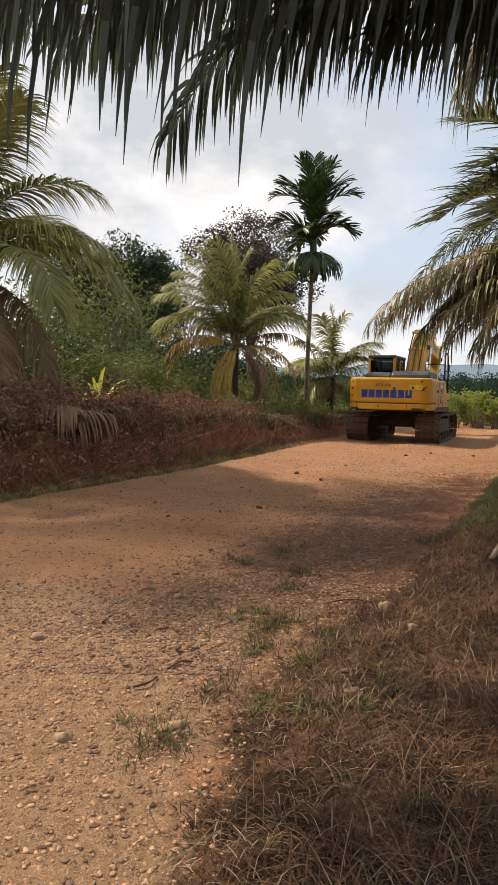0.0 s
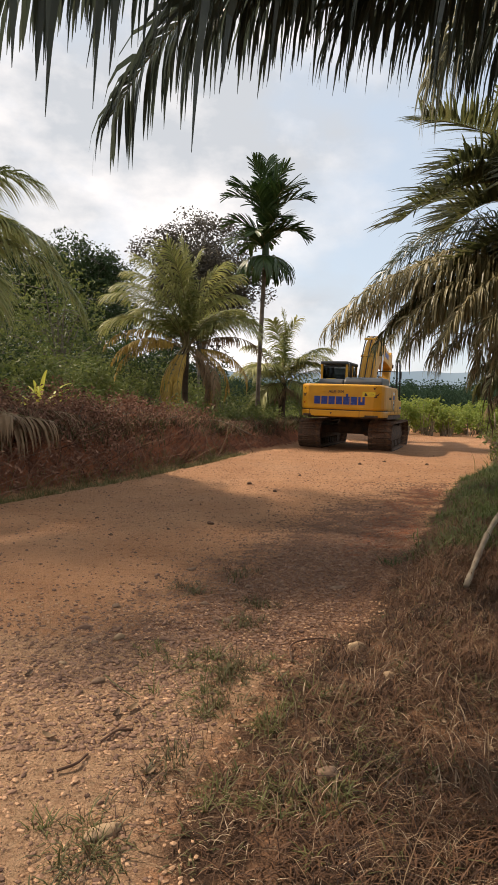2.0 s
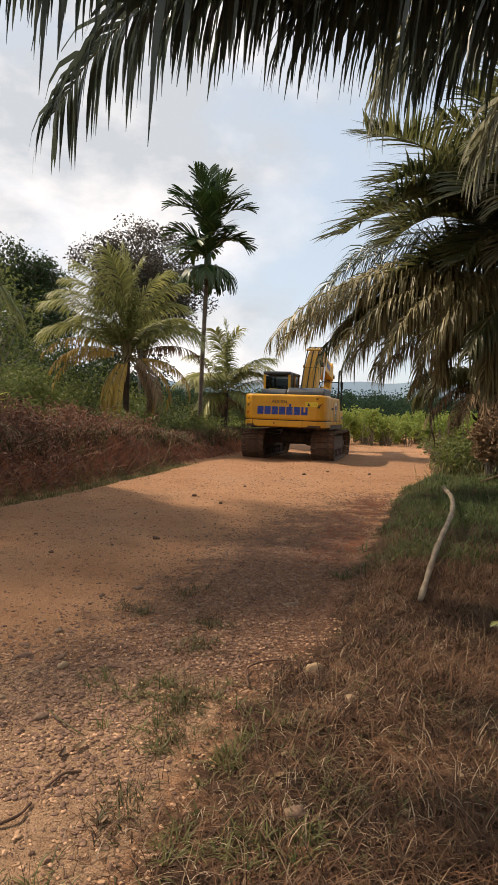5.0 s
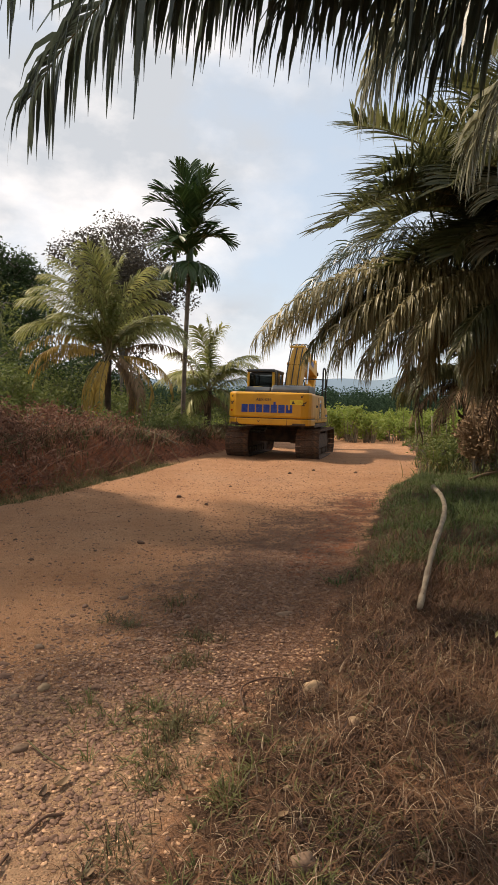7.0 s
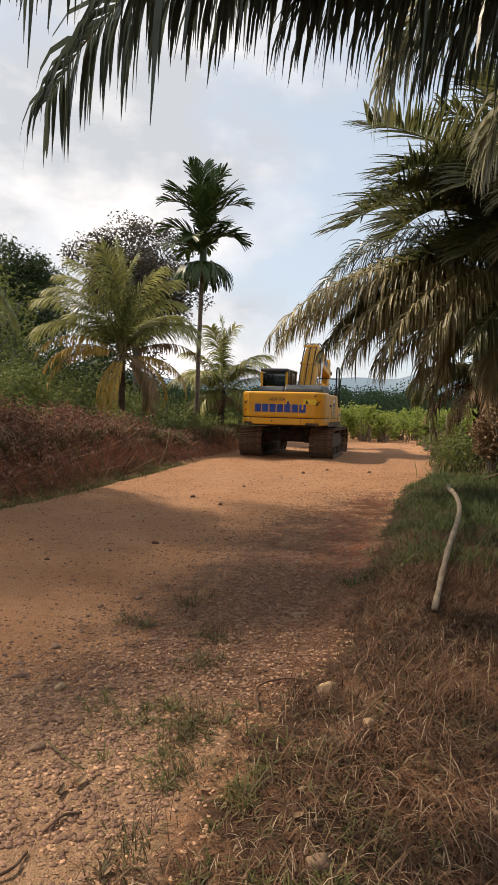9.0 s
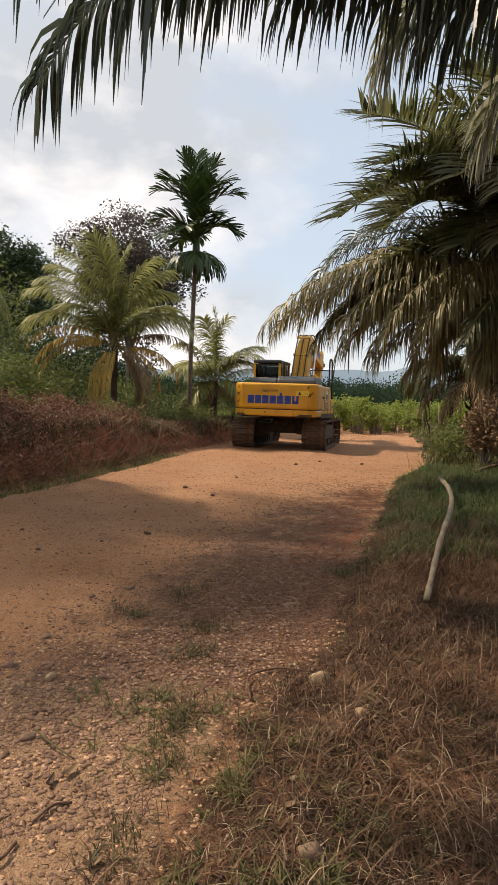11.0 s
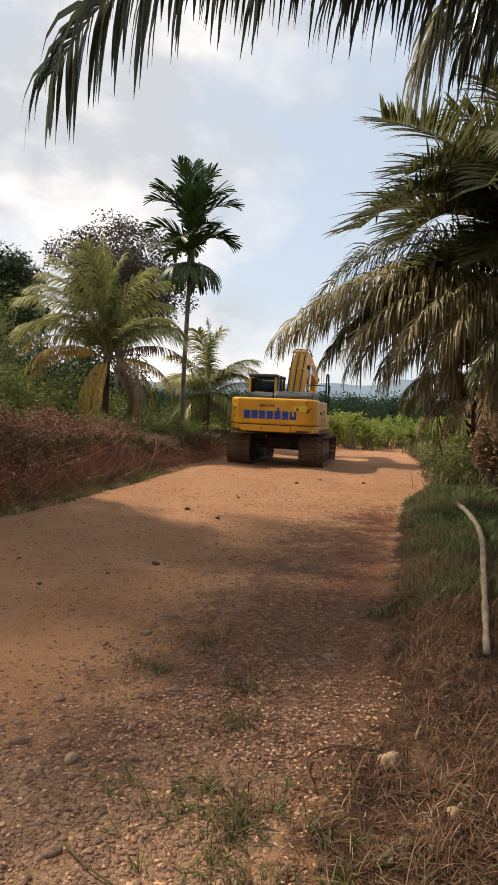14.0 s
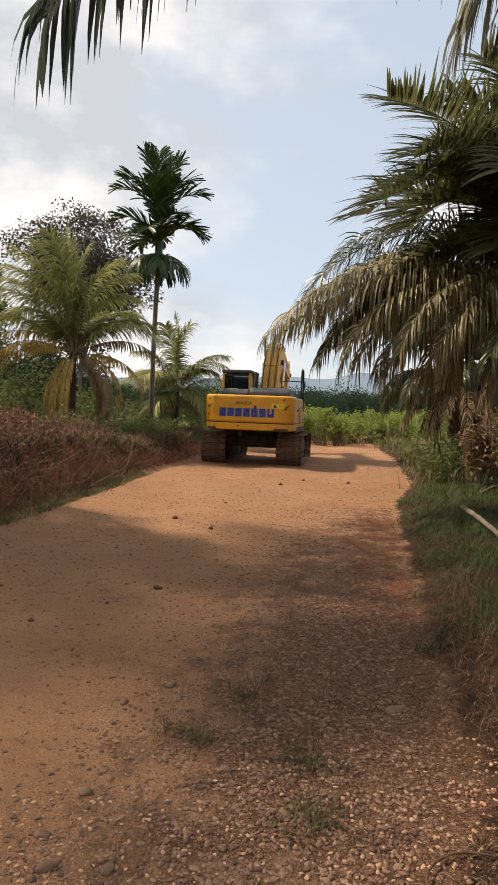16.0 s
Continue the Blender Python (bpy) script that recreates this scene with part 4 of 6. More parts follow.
def crop_rows():
    """Field of shoulder-high green crop plants beyond the bend."""
    rng = random.Random(80)
    ends = []
    for _ in range(520):
        x, y = rng.uniform(6, 60), rng.uniform(44, 92)
        if edge(LEFT, y) - 1 < x < edge(RIGHT, y) + 1:
            continue
        h = rng.uniform(1.0, 1.7) + 0.5 * noise.noise((x * 0.12, y * 0.12, 0))
        z = height(x, y)
        ends += [((x + rng.gauss(0, 0.5), y, z + h * k), 0.7) for k in (0.45, 0.9)]
    for _ in range(300):
        x, y = rng.uniform(12.5, 34), rng.uniform(33, 46)
        if x < edge(RIGHT, y) + 1.5:
            continue
        z = height(x, y)
        ends += [((x, y, z + k), 0.65) for k in (0.35, 0.8, 1.2)]
    v, f = leaf_cloud(rng, ends, 40, 0.24, 1.0)
    tagged(new("crop_field", mesh_data("crop_field", v, f, M_crop)), "bright green leafy crop field beyond the bend", "crop", kind="stuff")
    ends = []
    for _ in range(260):
        x, y = rng.uniform(-26, 6), rng.uniform(40, 70)
        h, z = rng.uniform(0.8, 2.4), height(x, y)
        ends += [((x, y, z + h * k), 0.8) for k in (0.35, 0.9)]
    v, f = leaf_cloud(rng, ends, 40, 0.24, 1.0)
    tagged(new("undergrowth", mesh_data("undergrowth", v, f, M_leaf_mid)), "green undergrowth behind the palms", "undergrowth", kind="stuff")


crop_rows()
crop_rng = random.Random(82)
for i in range(52):
    y = crop_rng.uniform(33.5, 42)
    x = 8.9 + (y - 33.5) * 0.33 + crop_rng.uniform(0, 8.5)
    shrub("crop_plant", "leafy yellow-green crop plant on pale stems", (x, y), crop_rng.uniform(1.2, 1.75) + 0.35 * math.sin(x * 1.3), 0.75, M_crop, 400 + i, leaf=0.2, per=26, stems=7, category="crop", stem_mat=M_log, thick=1.6, group="crop plants beyond the bend")


def far_wood():
    rng = random.Random(81)
    ends = []
    for _ in range(560):
        a, d = rng.uniform(-0.4, 0.75), rng.uniform(130, 230)
        x, y = math.sin(a) * d, math.cos(a) * d
        r = rng.uniform(1.8, 3.2)
        top = rng.uniform(3.4, 5.4) + (d - 130) * 0.015
        for k in range(4):
            ends.append(((x + rng.gauss(0, 1.2), y + rng.gauss(0, 1.2), top * (0.25 + 0.25 * k)), r))
    v, f = leaf_cloud(rng, ends, 84, 0.45, 0.9, aspect=0.9)
    tagged(new("far_wood", mesh_data("far_wood", v, f, M_leaf_far)), "dark plantation wood in the distance", "forest", kind="stuff")


far_wood()


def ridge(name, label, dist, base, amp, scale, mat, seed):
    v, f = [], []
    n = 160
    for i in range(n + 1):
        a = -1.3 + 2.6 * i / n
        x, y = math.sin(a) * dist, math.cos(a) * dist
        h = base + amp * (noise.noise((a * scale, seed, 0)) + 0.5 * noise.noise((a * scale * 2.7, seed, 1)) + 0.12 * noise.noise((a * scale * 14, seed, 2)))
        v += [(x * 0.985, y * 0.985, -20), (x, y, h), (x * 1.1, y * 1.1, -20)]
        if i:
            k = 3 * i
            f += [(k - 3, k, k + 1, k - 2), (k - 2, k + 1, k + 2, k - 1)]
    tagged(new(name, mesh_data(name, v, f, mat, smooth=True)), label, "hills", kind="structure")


ridge("backdrop_ridge", "low wooded ridge tinted with distance haze", 700, 18, 7, 5, M_ridge, 3.3)
ridge("backdrop_hills", "hills on the skyline tinted with blue haze", 1500, 74, 32, 5, M_hill, 8.7)


# ---- excavator ----
HEADING = -23.5
ex = thing("excavator", "yellow crawler excavator with worn paint standing on the track", "excavator", pose(5.25, 24.4, height(5.25, 24.4) + 0.01, 0, 0, HEADING))


def rear_y(x):
    return -2.93 + 0.05 * x * x if abs(x) < 1.05 else -2.875 + 0.33 * max(0, abs(x) - 1.05) ** 1.1 * 2.2


def text_mesh(body, size, depth=0.004):
    cu = bpy.data.curves.new("lettering", "FONT")
    cu.body, cu.size, cu.extrude, cu.align_x, cu.align_y = body, size, depth, "CENTER", "CENTER"
    ob = new("lettering", cu)
    me = bpy.data.meshes.new_from_object(ob.evaluated_get(bpy.context.evaluated_depsgraph_get()))
    bpy.data.objects.remove(ob)
    return me


def lettering(body, size, mat, parent, m, label=""):
    me = text_mesh(body, size)
    me.materials.clear()
    me.materials.append(mat)
    return part("lettering", me, None, parent, label, m)


def track_path(s, cy=1.72, r=0.45, zc=0.49):
    """Point and direction along the loop of a track, s metres from the rear bottom."""
    straight, arc = 2 * cy, math.pi * r
    s %= 2 * straight + 2 * arc
    if s < straight:
        return Vector((0, -cy + s, zc - r)), 0.0
    s -= straight
    if s < arc:
        a = s / r
        return Vector((0, cy + r * math.sin(a), zc - r * math.cos(a))), a
    s -= arc
    if s < straight:
        sag = 0.03 * math.sin(math.pi * s / straight)
        return Vector((0, cy - s, zc + r - sag)), math.pi
    s -= straight
    a = s / r
    return Vector((0, -cy - r * math.sin(a), zc + r * math.cos(a))), math.pi + a


def shoe_mesh():
    bm = box((0.76, 0.182, 0.022), (0, 0, 0), 0.004, segs=1)
    for y in (-0.07, 0.0, 0.07):
        box((0.76, 0.016, 0.030), (0, y, -0.022), 0.003, bm, segs=1)
    me = bpy.data.meshes.new("track_shoe")
    bm.to_mesh(me); bm.free()
    me.materials.append(M_steel)
    return me


SHOE = shoe_mesh()
LOOP = 4 * 1.72 + 2 * math.pi * 0.45
for side in (-1, 1):
    ring_out = [(track_path(LOOP * i / 72)[0].y, track_path(LOOP * i / 72)[0].z) for i in range(72)]
    bm = bmesh.new()
    for dx in (-0.10, 0.10):
        outer = [(y, z) for y, z in ring_out]
        vo = [[bm.verts.new((x, y, z)) for y, z in outer] for x in (dx - 0.03, dx + 0.03)]
        vi = [[bm.verts.new((x, y * 0.955, 0.49 + (z - 0.49) * 0.82)) for y, z in outer] for x in (dx - 0.03, dx + 0.03)]
        for i in range(72):
            j = (i + 1) % 72
            bm.faces.new((vo[0][i], vo[0][j], vo[1][j], vo[1][i]))
            bm.faces.new((vi[0][i], vi[1][i], vi[1][j], vi[0][j]))
            for k in (0, 1):
                q = (vo[k][i], vi[k][i], vi[k][j], vo[k][j])
                bm.faces.new(q if k == 0 else q[::-1])
    track = part("track", bm, M_frame, ex, "muddy steel crawler track", pose(1.17 * side, 0, 0))
    n = 52
    for i in range(n):
        p, a = track_path(LOOP * i / n)
        out = Vector((0, math.sin(a), -math.cos(a)))
        part("shoe", SHOE, None, track, m=pose(0, p.y + out.y * 0.012, p.z + out.z * 0.012, math.degrees(a), 0, 0))
    f = slab([(-1.5, 0.30), (1.45, 0.30), (1.55, 0.5), (1.35, 0.74), (0.6, 0.80), (-0.6, 0.80), (-1.35, 0.74), (-1.6, 0.5)], -0.20, 0.20, 0.03)
    part("track_frame", f, M_frame, track)
    sp = cyl((-0.09, -1.72, 0.49), (0.09, -1.72, 0.49), 0.33, 28)
    cyl((-0.26, -1.72, 0.49), (0.24, -1.72, 0.49), 0.17, 20, sp)
    for k in range(21):
        w = 2 * math.pi * k / 21
        box((0.08, 0.05, 0.07), (0, -1.72 + 0.35 * math.cos(w), 0.49 + 0.35 * math.sin(w)), 0.01, sp, Matrix.Rotation(w, 3, "X"), 1)
    part("sprocket", sp, M_frame, track)
    idl = cyl((-0.12, 1.72, 0.49), (0.12, 1.72, 0.49), 0.36, 28)
    cyl((-0.2, 1.72, 0.49), (0.2, 1.72, 0.49), 0.12, 16, idl)
    part("idler", idl, M_frame, track)
    for k in range(8):
        r = cyl((-0.17, -1.3 + 0.37 * k, 0.19), (0.17, -1.3 + 0.37 * k, 0.19), 0.09, 14)
        cyl((-0.19, -1.3 + 0.37 * k, 0.19), (-0.13, -1.3 + 0.37 * k, 0.19), 0.11, 14, r)
        cyl((0.13, -1.3 + 0.37 * k, 0.19), (0.19, -1.3 + 0.37 * k, 0.19), 0.11, 14, r)
        part("roller", r, M_frame, track)

cb = box((1.1, 1.3, 0.42), (0, 0, 0.68), 0.06)
for sx in (-1, 1):
    for sy in (-1, 1):
        box((0.95, 0.36, 0.26), (0.72 * sx, 0.55 * sy, 0.62), 0.04, cb, Matrix.Rotation(0.35 * sx * sy, 3, "Z"))
part("car_body", cb, M_frame, ex, "dark mud-caked centre frame")
part("slew_ring", cyl((0, 0, 0.86), (0, 0, 1.06), 0.62, 36), M_frame, ex)
part("deck", plan_slab([(-1.33, -1.8), (1.33, -1.8), (1.33, 1.45), (0.42, 1.55), (-0.3, 1.55), (-1.33, 1.62)], 1.03, 1.17, 0.015), M_frame, ex)

half = [(x / 20, rear_y(x / 20)) for x in range(0, 22)]
cw_plan = [(-1.355, -1.78)] + [(-1.355, -2.40), (-1.33, -2.57), (-1.26, -2.71), (-1.16, -2.81)] + [(-x, y) for x, y in reversed(half[:22])] + half[1:22] + [(1.16, -2.81), (1.26, -2.71), (1.33, -2.57), (1.355, -2.40), (1.355, -1.78)]
part("counterweight", plan_slab(cw_plan, 1.315, 2.13, 0.07), M_yellow, ex, "rounded yellow counterweight with scuffed edges", smooth=False)
skirt = [(x * 0.995, y + 0.012) for x, y in cw_plan]
part("counterweight_skirt", plan_slab(skirt, 1.10, 1.303, 0.03), M_yellow, ex, "scraped lower band of the counterweight")
part("counterweight_joint", plan_slab([(x * 0.985, y + 0.03) for x, y in cw_plan], 1.29, 1.33), M_black, ex)
for x in (-1.0, 0.62):
    part("seam", box((0.012, 0.012, 0.2), (x, rear_y(x) - 0.0, 1.20)), M_black, ex)
for x0, x1 in ((-1.2, -0.85), (0.55, 1.2)):
    part("rust_scrape", box((x1 - x0, 0.006, 0.07), ((x0 + x1) / 2, rear_y((x0 + x1) / 2) + 0.004 + 0.004, 1.135), 0.002, segs=1), M_frame, ex, "rusty scrape")

# housings along both sides
rs = slab([(-1.775, 1.18), (1.30, 1.18), (1.36, 1.24), (1.36, 1.62), (1.28, 1.68), (0.55, 1.70), (0.35, 2.02), (0.22, 2.10), (-1.775, 2.10)], 0.50, 1.345, 0.035)
part("side_housing", rs, M_yellow, ex, "yellow pump and tank housing")
for y in (-1.15, -0.28, 0.5):
    part("seam", box((0.008, 0.012, 0.80 if y < 0.3 else 0.42), (1.346, y, 1.62 if y < 0.3 else 1.42)), M_black, ex)
part("seam", box((0.008, 3.0, 0.014), (1.347, -0.25, 1.31)), M_black, ex)
ls = slab([(-1.775, 1.18), (-0.25, 1.18), (-0.25, 2.05), (-0.30, 2.10), (-1.775, 2.10)], -1.345, -0.50, 0.035)
part("side_housing", ls, M_yellow, ex, "yellow radiator housing")
part("engine_bay", box((1.02, 1.5, 0.86), (0, -1.0, 1.6), 0.02), M_hood, ex)
hood = slab([(-1.80, 2.115), (-0.25, 2.115), (-0.25, 2.30), (-0.40, 2.40), (-1.60, 2.40), (-1.80, 2.26)], -0.16, 1.12, 0.06)
part("engine_hood", hood, M_hood, ex, "dark grey ribbed engine hood")
hood2 = slab([(-1.75, 2.115), (-0.35, 2.115), (-0.35, 2.26), (-0.5, 2.34), (-1.58, 2.34), (-1.75, 2.22)], -1.05, -0.19, 0.05)
part("engine_hood", hood2, M_hood, ex, "dark grey engine hood")
for k in range(8):
    part("louvre", box((0.045, 0.20, 0.012), (0.42 + 0.075 * k, -1.40, 2.405), 0.004, segs=1), M_black, ex)
tube_part("exhaust_pipe", [(0.02, -1.55, 2.3), (0.02, -1.57, 2.62), (0.0, -1.66, 2.86)], [0.045, 0.04, 0.04], M_black, ex)

# cab
cab = part("cab", bmesh.new(), M_yellow, ex, "yellow operator's cab with dark windows")
cx0, cx1, cy0, cy1, cz0, cz1 = -1.36, -0.38, -0.18, 1.60, 1.18, 2.96
for x in (cx0 + 0.04, cx1 - 0.04):
    for y, wd in ((cy0 + 0.05, 0.10), (0.75, 0.07), (cy1 - 0.06, 0.07)):
        part("pillar", box((0.08, wd, cz1 - cz0 - 0.08), (x, y, (cz0 + cz1) / 2), 0.015), M_yellow, cab)
    part("lower_panel", box((0.06, cy1 - cy0 - 0.1, 0.72), (x, (cy0 + cy1) / 2, cz0 + 0.38), 0.02), M_yellow, cab)
    part("side_pane", box((0.012, 0.80, 0.94), (x, 0.29, 2.40), 0.003, segs=1), M_glass, cab, "tinted side window")
    part("side_pane", box((0.012, 0.72, 0.94), (x, 1.16, 2.40), 0.003, segs=1), M_glass, cab, "tinted side window")
part("roof", box((cx1 - cx0 + 0.04, cy1 - cy0 + 0.06, 0.12), ((cx0 + cx1) / 2, (cy0 + cy1) / 2, cz1), 0.05, segs=3), M_hood, cab, "dark cab roof")
part("rear_panel", box((cx1 - cx0 - 0.1, 0.06, 0.86), ((cx0 + cx1) / 2, cy0 + 0.05, 1.63), 0.015), M_yellow, cab)
part("rear_window", box((cx1 - cx0 - 0.16, 0.012, 0.70), ((cx0 + cx1) / 2, cy0 + 0.05, 2.47), 0.003, segs=1), M_glass, cab, "dark rear window")
part("windscreen", box((cx1 - cx0 - 0.14, 0.012, 1.5), ((cx0 + cx1) / 2, cy1 - 0.06, 2.10), 0.003, segs=1), M_glass, cab)
part("window_seal", box((cx1 - cx0 - 0.1, 0.02, 0.05), ((cx0 + cx1) / 2, cy0 + 0.04, 2.84), 0.006), M_black, cab)
part("seat_back", box((0.48, 0.14, 0.75), (-0.87, 0.45, 2.05), 0.05), M_black, cab)
part("seat", box((0.5, 0.5, 0.16), (-0.87, 0.70, 1.72), 0.05), M_black, cab)
part("cab_floor", box((cx1 - cx0 - 0.06, cy1 - cy0 - 0.06, 0.06), ((cx0 + cx1) / 2, (cy0 + cy1) / 2, cz0 + 0.04)), M_black, cab)
part("rear_sticker", box((0.34, 0.004, 0.16), (-0.98, cy0 + 0.030, 2.32), 0.001, segs=1), M_decal, cab, "yellow sticker on the rear window")

# boom, arm and bucket
BX = 0.10
boom_out = bent([(0, 0.30, 1.55), (0, 0.75, 2.35), (0, 1.35, 3.25), (0, 1.95, 3.85), (0, 2.65, 4.02), (0, 3.6, 3.83), (0, 4.6, 3.55), (0, 5.5, 3.30)], 4)
boom_in = bent([(0, 0.72, 1.42), (0, 1.25, 2.1), (0, 1.85, 2.80), (0, 2.35, 3.14), (0, 2.9, 3.26), (0, 3.7, 3.22), (0, 4.6, 3.10), (0, 5.45, 2.98)], 4)
boom = part("boom", slab([(p.y, p.z) for p in boom_out] + [(p.y, p.z) for p in reversed(boom_in)], BX - 0.26, BX + 0.26, 0.02), M_boomyel, ex, "yellow boom with hoses along its back")
for k in range(5):
    x = BX - 0.22 + 0.11 * k
    tube_part("hose", bent([(x, 0.12, 1.7), (x, 0.52, 2.45), (x, 1.12, 3.36), (x, 1.76, 4.0), (x, 2.6, 4.14), (x, 3.5, 3.98)], 5), 0.024, M_boomyel if k % 2 else M_black, boom, "hydraulic line", n=6)
for p in ((0.50, 2.30), (1.12, 3.25), (1.70, 3.93)):
    part("hose_clamp", box((0.56, 0.09, 0.05), (BX, p[0] - 0.03, p[1] + 0.05), 0.01, None, Matrix.Rotation(0.95, 3, "X")), M_boomyel, boom)
part("pivot_pin", cyl((BX - 0.34, 2.05, 3.45), (BX + 0.34, 2.05, 3.45), 0.09, 18), M_frame, boom)
part("boom_foot_pin", cyl((BX - 0.36, 0.55, 1.62), (BX + 0.36, 0.55, 1.62), 0.10, 18), M_frame, boom)
part("boom_foot_bracket", box((0.95, 0.7, 0.6), (BX, 0.62, 1.40), 0.04), M_frame, ex)
for sx in (-0.38, 0.38):
    c = part("boom_cylinder", cyl((BX + sx, 1.30, 1.38), (BX + sx, 1.72, 2.55), 0.085, 16), M_boomyel, ex, "yellow hydraulic boom cylinder")
    part("rod", cyl((BX + sx, 1.72, 2.55), (BX + sx, 2.03, 3.42), 0.045, 14), M_chrome, c, "chromed piston rod")
arm = slab([(5.20, 3.42), (5.62, 3.78), (5.86, 3.62), (5.78, 3.22), (4.62, 0.98), (4.36, 1.02), (4.42, 1.30), (5.16, 3.05)], BX - 0.19, BX + 0.19, 0.02)
arm = part("arm", arm, M_boomyel, ex, "yellow dipper arm folded inward")
part("arm_pin", cyl((BX - 0.30, 5.48, 3.16), (BX + 0.30, 5.48, 3.16), 0.08, 16), M_frame, arm)
ac = part("arm_cylinder", cyl((BX, 3.35, 4.02), (BX, 4.5, 3.92), 0.09, 16), M_boomyel, ex, "yellow hydraulic arm cylinder")
part("rod", cyl((BX, 4.5, 3.92), (BX, 5.62, 3.74), 0.045, 14), M_chrome, ac, "chromed piston rod")
bc = part("bucket_cylinder", cyl((BX, 5.70, 3.10), (BX, 5.22, 2.1), 0.07, 14), M_boomyel, arm, "yellow bucket cylinder")
part("rod", cyl((BX, 5.22, 2.1), (BX, 4.92, 1.40), 0.04, 12), M_chrome, bc, "chromed piston rod")
part("bucket_link", cyl((BX - 0.22, 4.92, 1.40), (BX + 0.22, 4.92, 1.40), 0.05, 12), M_frame, arm)
shell = [(4.72, 1.10), (4.82, 0.70), (4.66, 0.36), (4.32, 0.18), (3.92, 0.22), (3.62, 0.46), (3.52, 0.78)]
inner = [(3.58, 0.79), (3.68, 0.50), (3.95, 0.28), (4.31, 0.24), (4.60, 0.40), (4.74, 0.71), (4.66, 1.08)]
bk = slab(shell + inner, BX - 0.55, BX + 0.55, 0.0)
for sx in (-0.55, 0.52):
    slab(shell + [(4.2, 1.05)], BX + sx, BX + sx + 0.03, 0.0, bk)
bucket = part("bucket", bk, M_frame, ex, "dark worn digging bucket")
for k in range(5):
    part("tooth", box((0.08, 0.10, 0.20), (BX - 0.46 + 0.23 * k, 3.50, 0.86), 0.02, None, Matrix.Rotation(0.25, 3, "X")), M_steel, bucket)

# guard rails, mirror and steps
tube_part("guard_rail", bent([(1.28, 0.35, 1.7), (1.28, 0.36, 2.6), (1.28, 0.42, 3.05), (1.28, 0.8, 3.1), (1.28, 1.05, 2.95), (1.28, 1.32, 1.65)], 6), 0.03, M_black, ex, "black tubular guard rail", n=7)
tube_part("guard_rail", bent([(0.62, 0.35, 1.9), (0.62, 0.36, 2.5), (0.62, 0.45, 2.7), (1.28, 0.45, 2.7)], 6), 0.018, M_black, ex, "black tubular guard rail", n=7)
tube_part("guard_rail", [(1.28, 0.36, 2.35), (1.28, 1.2, 2.35)], 0.016, M_black, ex, "black tubular guard rail", n=6)
part("mirror", box((0.03, 0.16, 0.28), (1.34, 1.0, 2.6), 0.02), M_black, ex, "black rear-view mirror")
part("work_lamp", box((0.10, 0.08, 0.12), (1.1, 0.62, 2.14), 0.02), M_black, ex)
part("tool_tray", box((0.7, 0.5, 0.12), (0.92, 0.85, 1.76), 0.03), M_frame, ex)

# markings on the rear and the side
Z0, Z1 = 1.49, 1.74
edges_x = np.linspace(-0.86, 0.80, 8)
for k in range(7):
    a, b_ = edges_x[k] + 0.012, edges_x[k + 1] - 0.022
    bm = bmesh.new()
    zt = Z1 + (0.05 if k == 4 else 0.0)
    for x0, x1, z0, z1 in ((a, b_, Z0, Z1), ) if k not in (1, 6) else ((a, b_, Z0, Z1 if k == 1 else Z0 + 0.09), *(() if k == 1 else ((a, a + 0.075, Z0 + 0.09, Z1), (b_ - 0.075, b_, Z0 + 0.09, Z1)))):
        b2 = bmesh.new()
        vs = []
        for x, z in ((x0, z0), (x1, z0), (x1, z1), (x0, z1)):
            vs.append(b2.verts.new((x, rear_y(x) - 0.006, z)))
        b2.faces.new(vs)
        ext = bmesh.ops.extrude_face_region(b2, geom=b2.faces[:])
        bmesh.ops.translate(b2, vec=(0, 0.01, 0), verts=[v for v in ext["geom"] if isinstance(v, bmesh.types.BMVert)])
        bmesh.ops.recalc_face_normals(b2, faces=b2.faces)
        joined(bm, b2)
    part("maker_mark", bm, M_blue, ex, "faded blue film block")
part("maker_mark", box((0.07, 0.008, 0.09), (0.22, rear_y(0.22) - 0.004, Z1 + 0.045), 0.002, segs=1), M_blue, ex, "faded blue film block")
lettering("AEX-034", 0.135, M_darkfilm, ex, pose(-0.13, rear_y(0.13) - 0.006, 1.89, 90, 0, 0), "dark stencilled fleet lettering")
part("warning_sticker", box((0.40, 0.006, 0.15), (0.90, rear_y(0.90) - 0.004, 1.83), 0.002, None, Matrix.Rotation(0.09, 3, "Z"), 1), M_decal, ex, "yellow warning sticker")
tri = bmesh.new()
for s_, y_ in ((0.07, -0.010), (0.045, -0.014)):
    b2 = bmesh.new()
    vs = [b2.verts.new((0.80 + x * s_, rear_y(0.80) + y_, 1.815 + z * s_)) for x, z in ((-0.9, -0.6), (0.9, -0.6), (0, 1.0))]
    b2.faces.new(vs)
    joined(tri, b2)
part("warning_triangle", tri, M_darkfilm, ex)


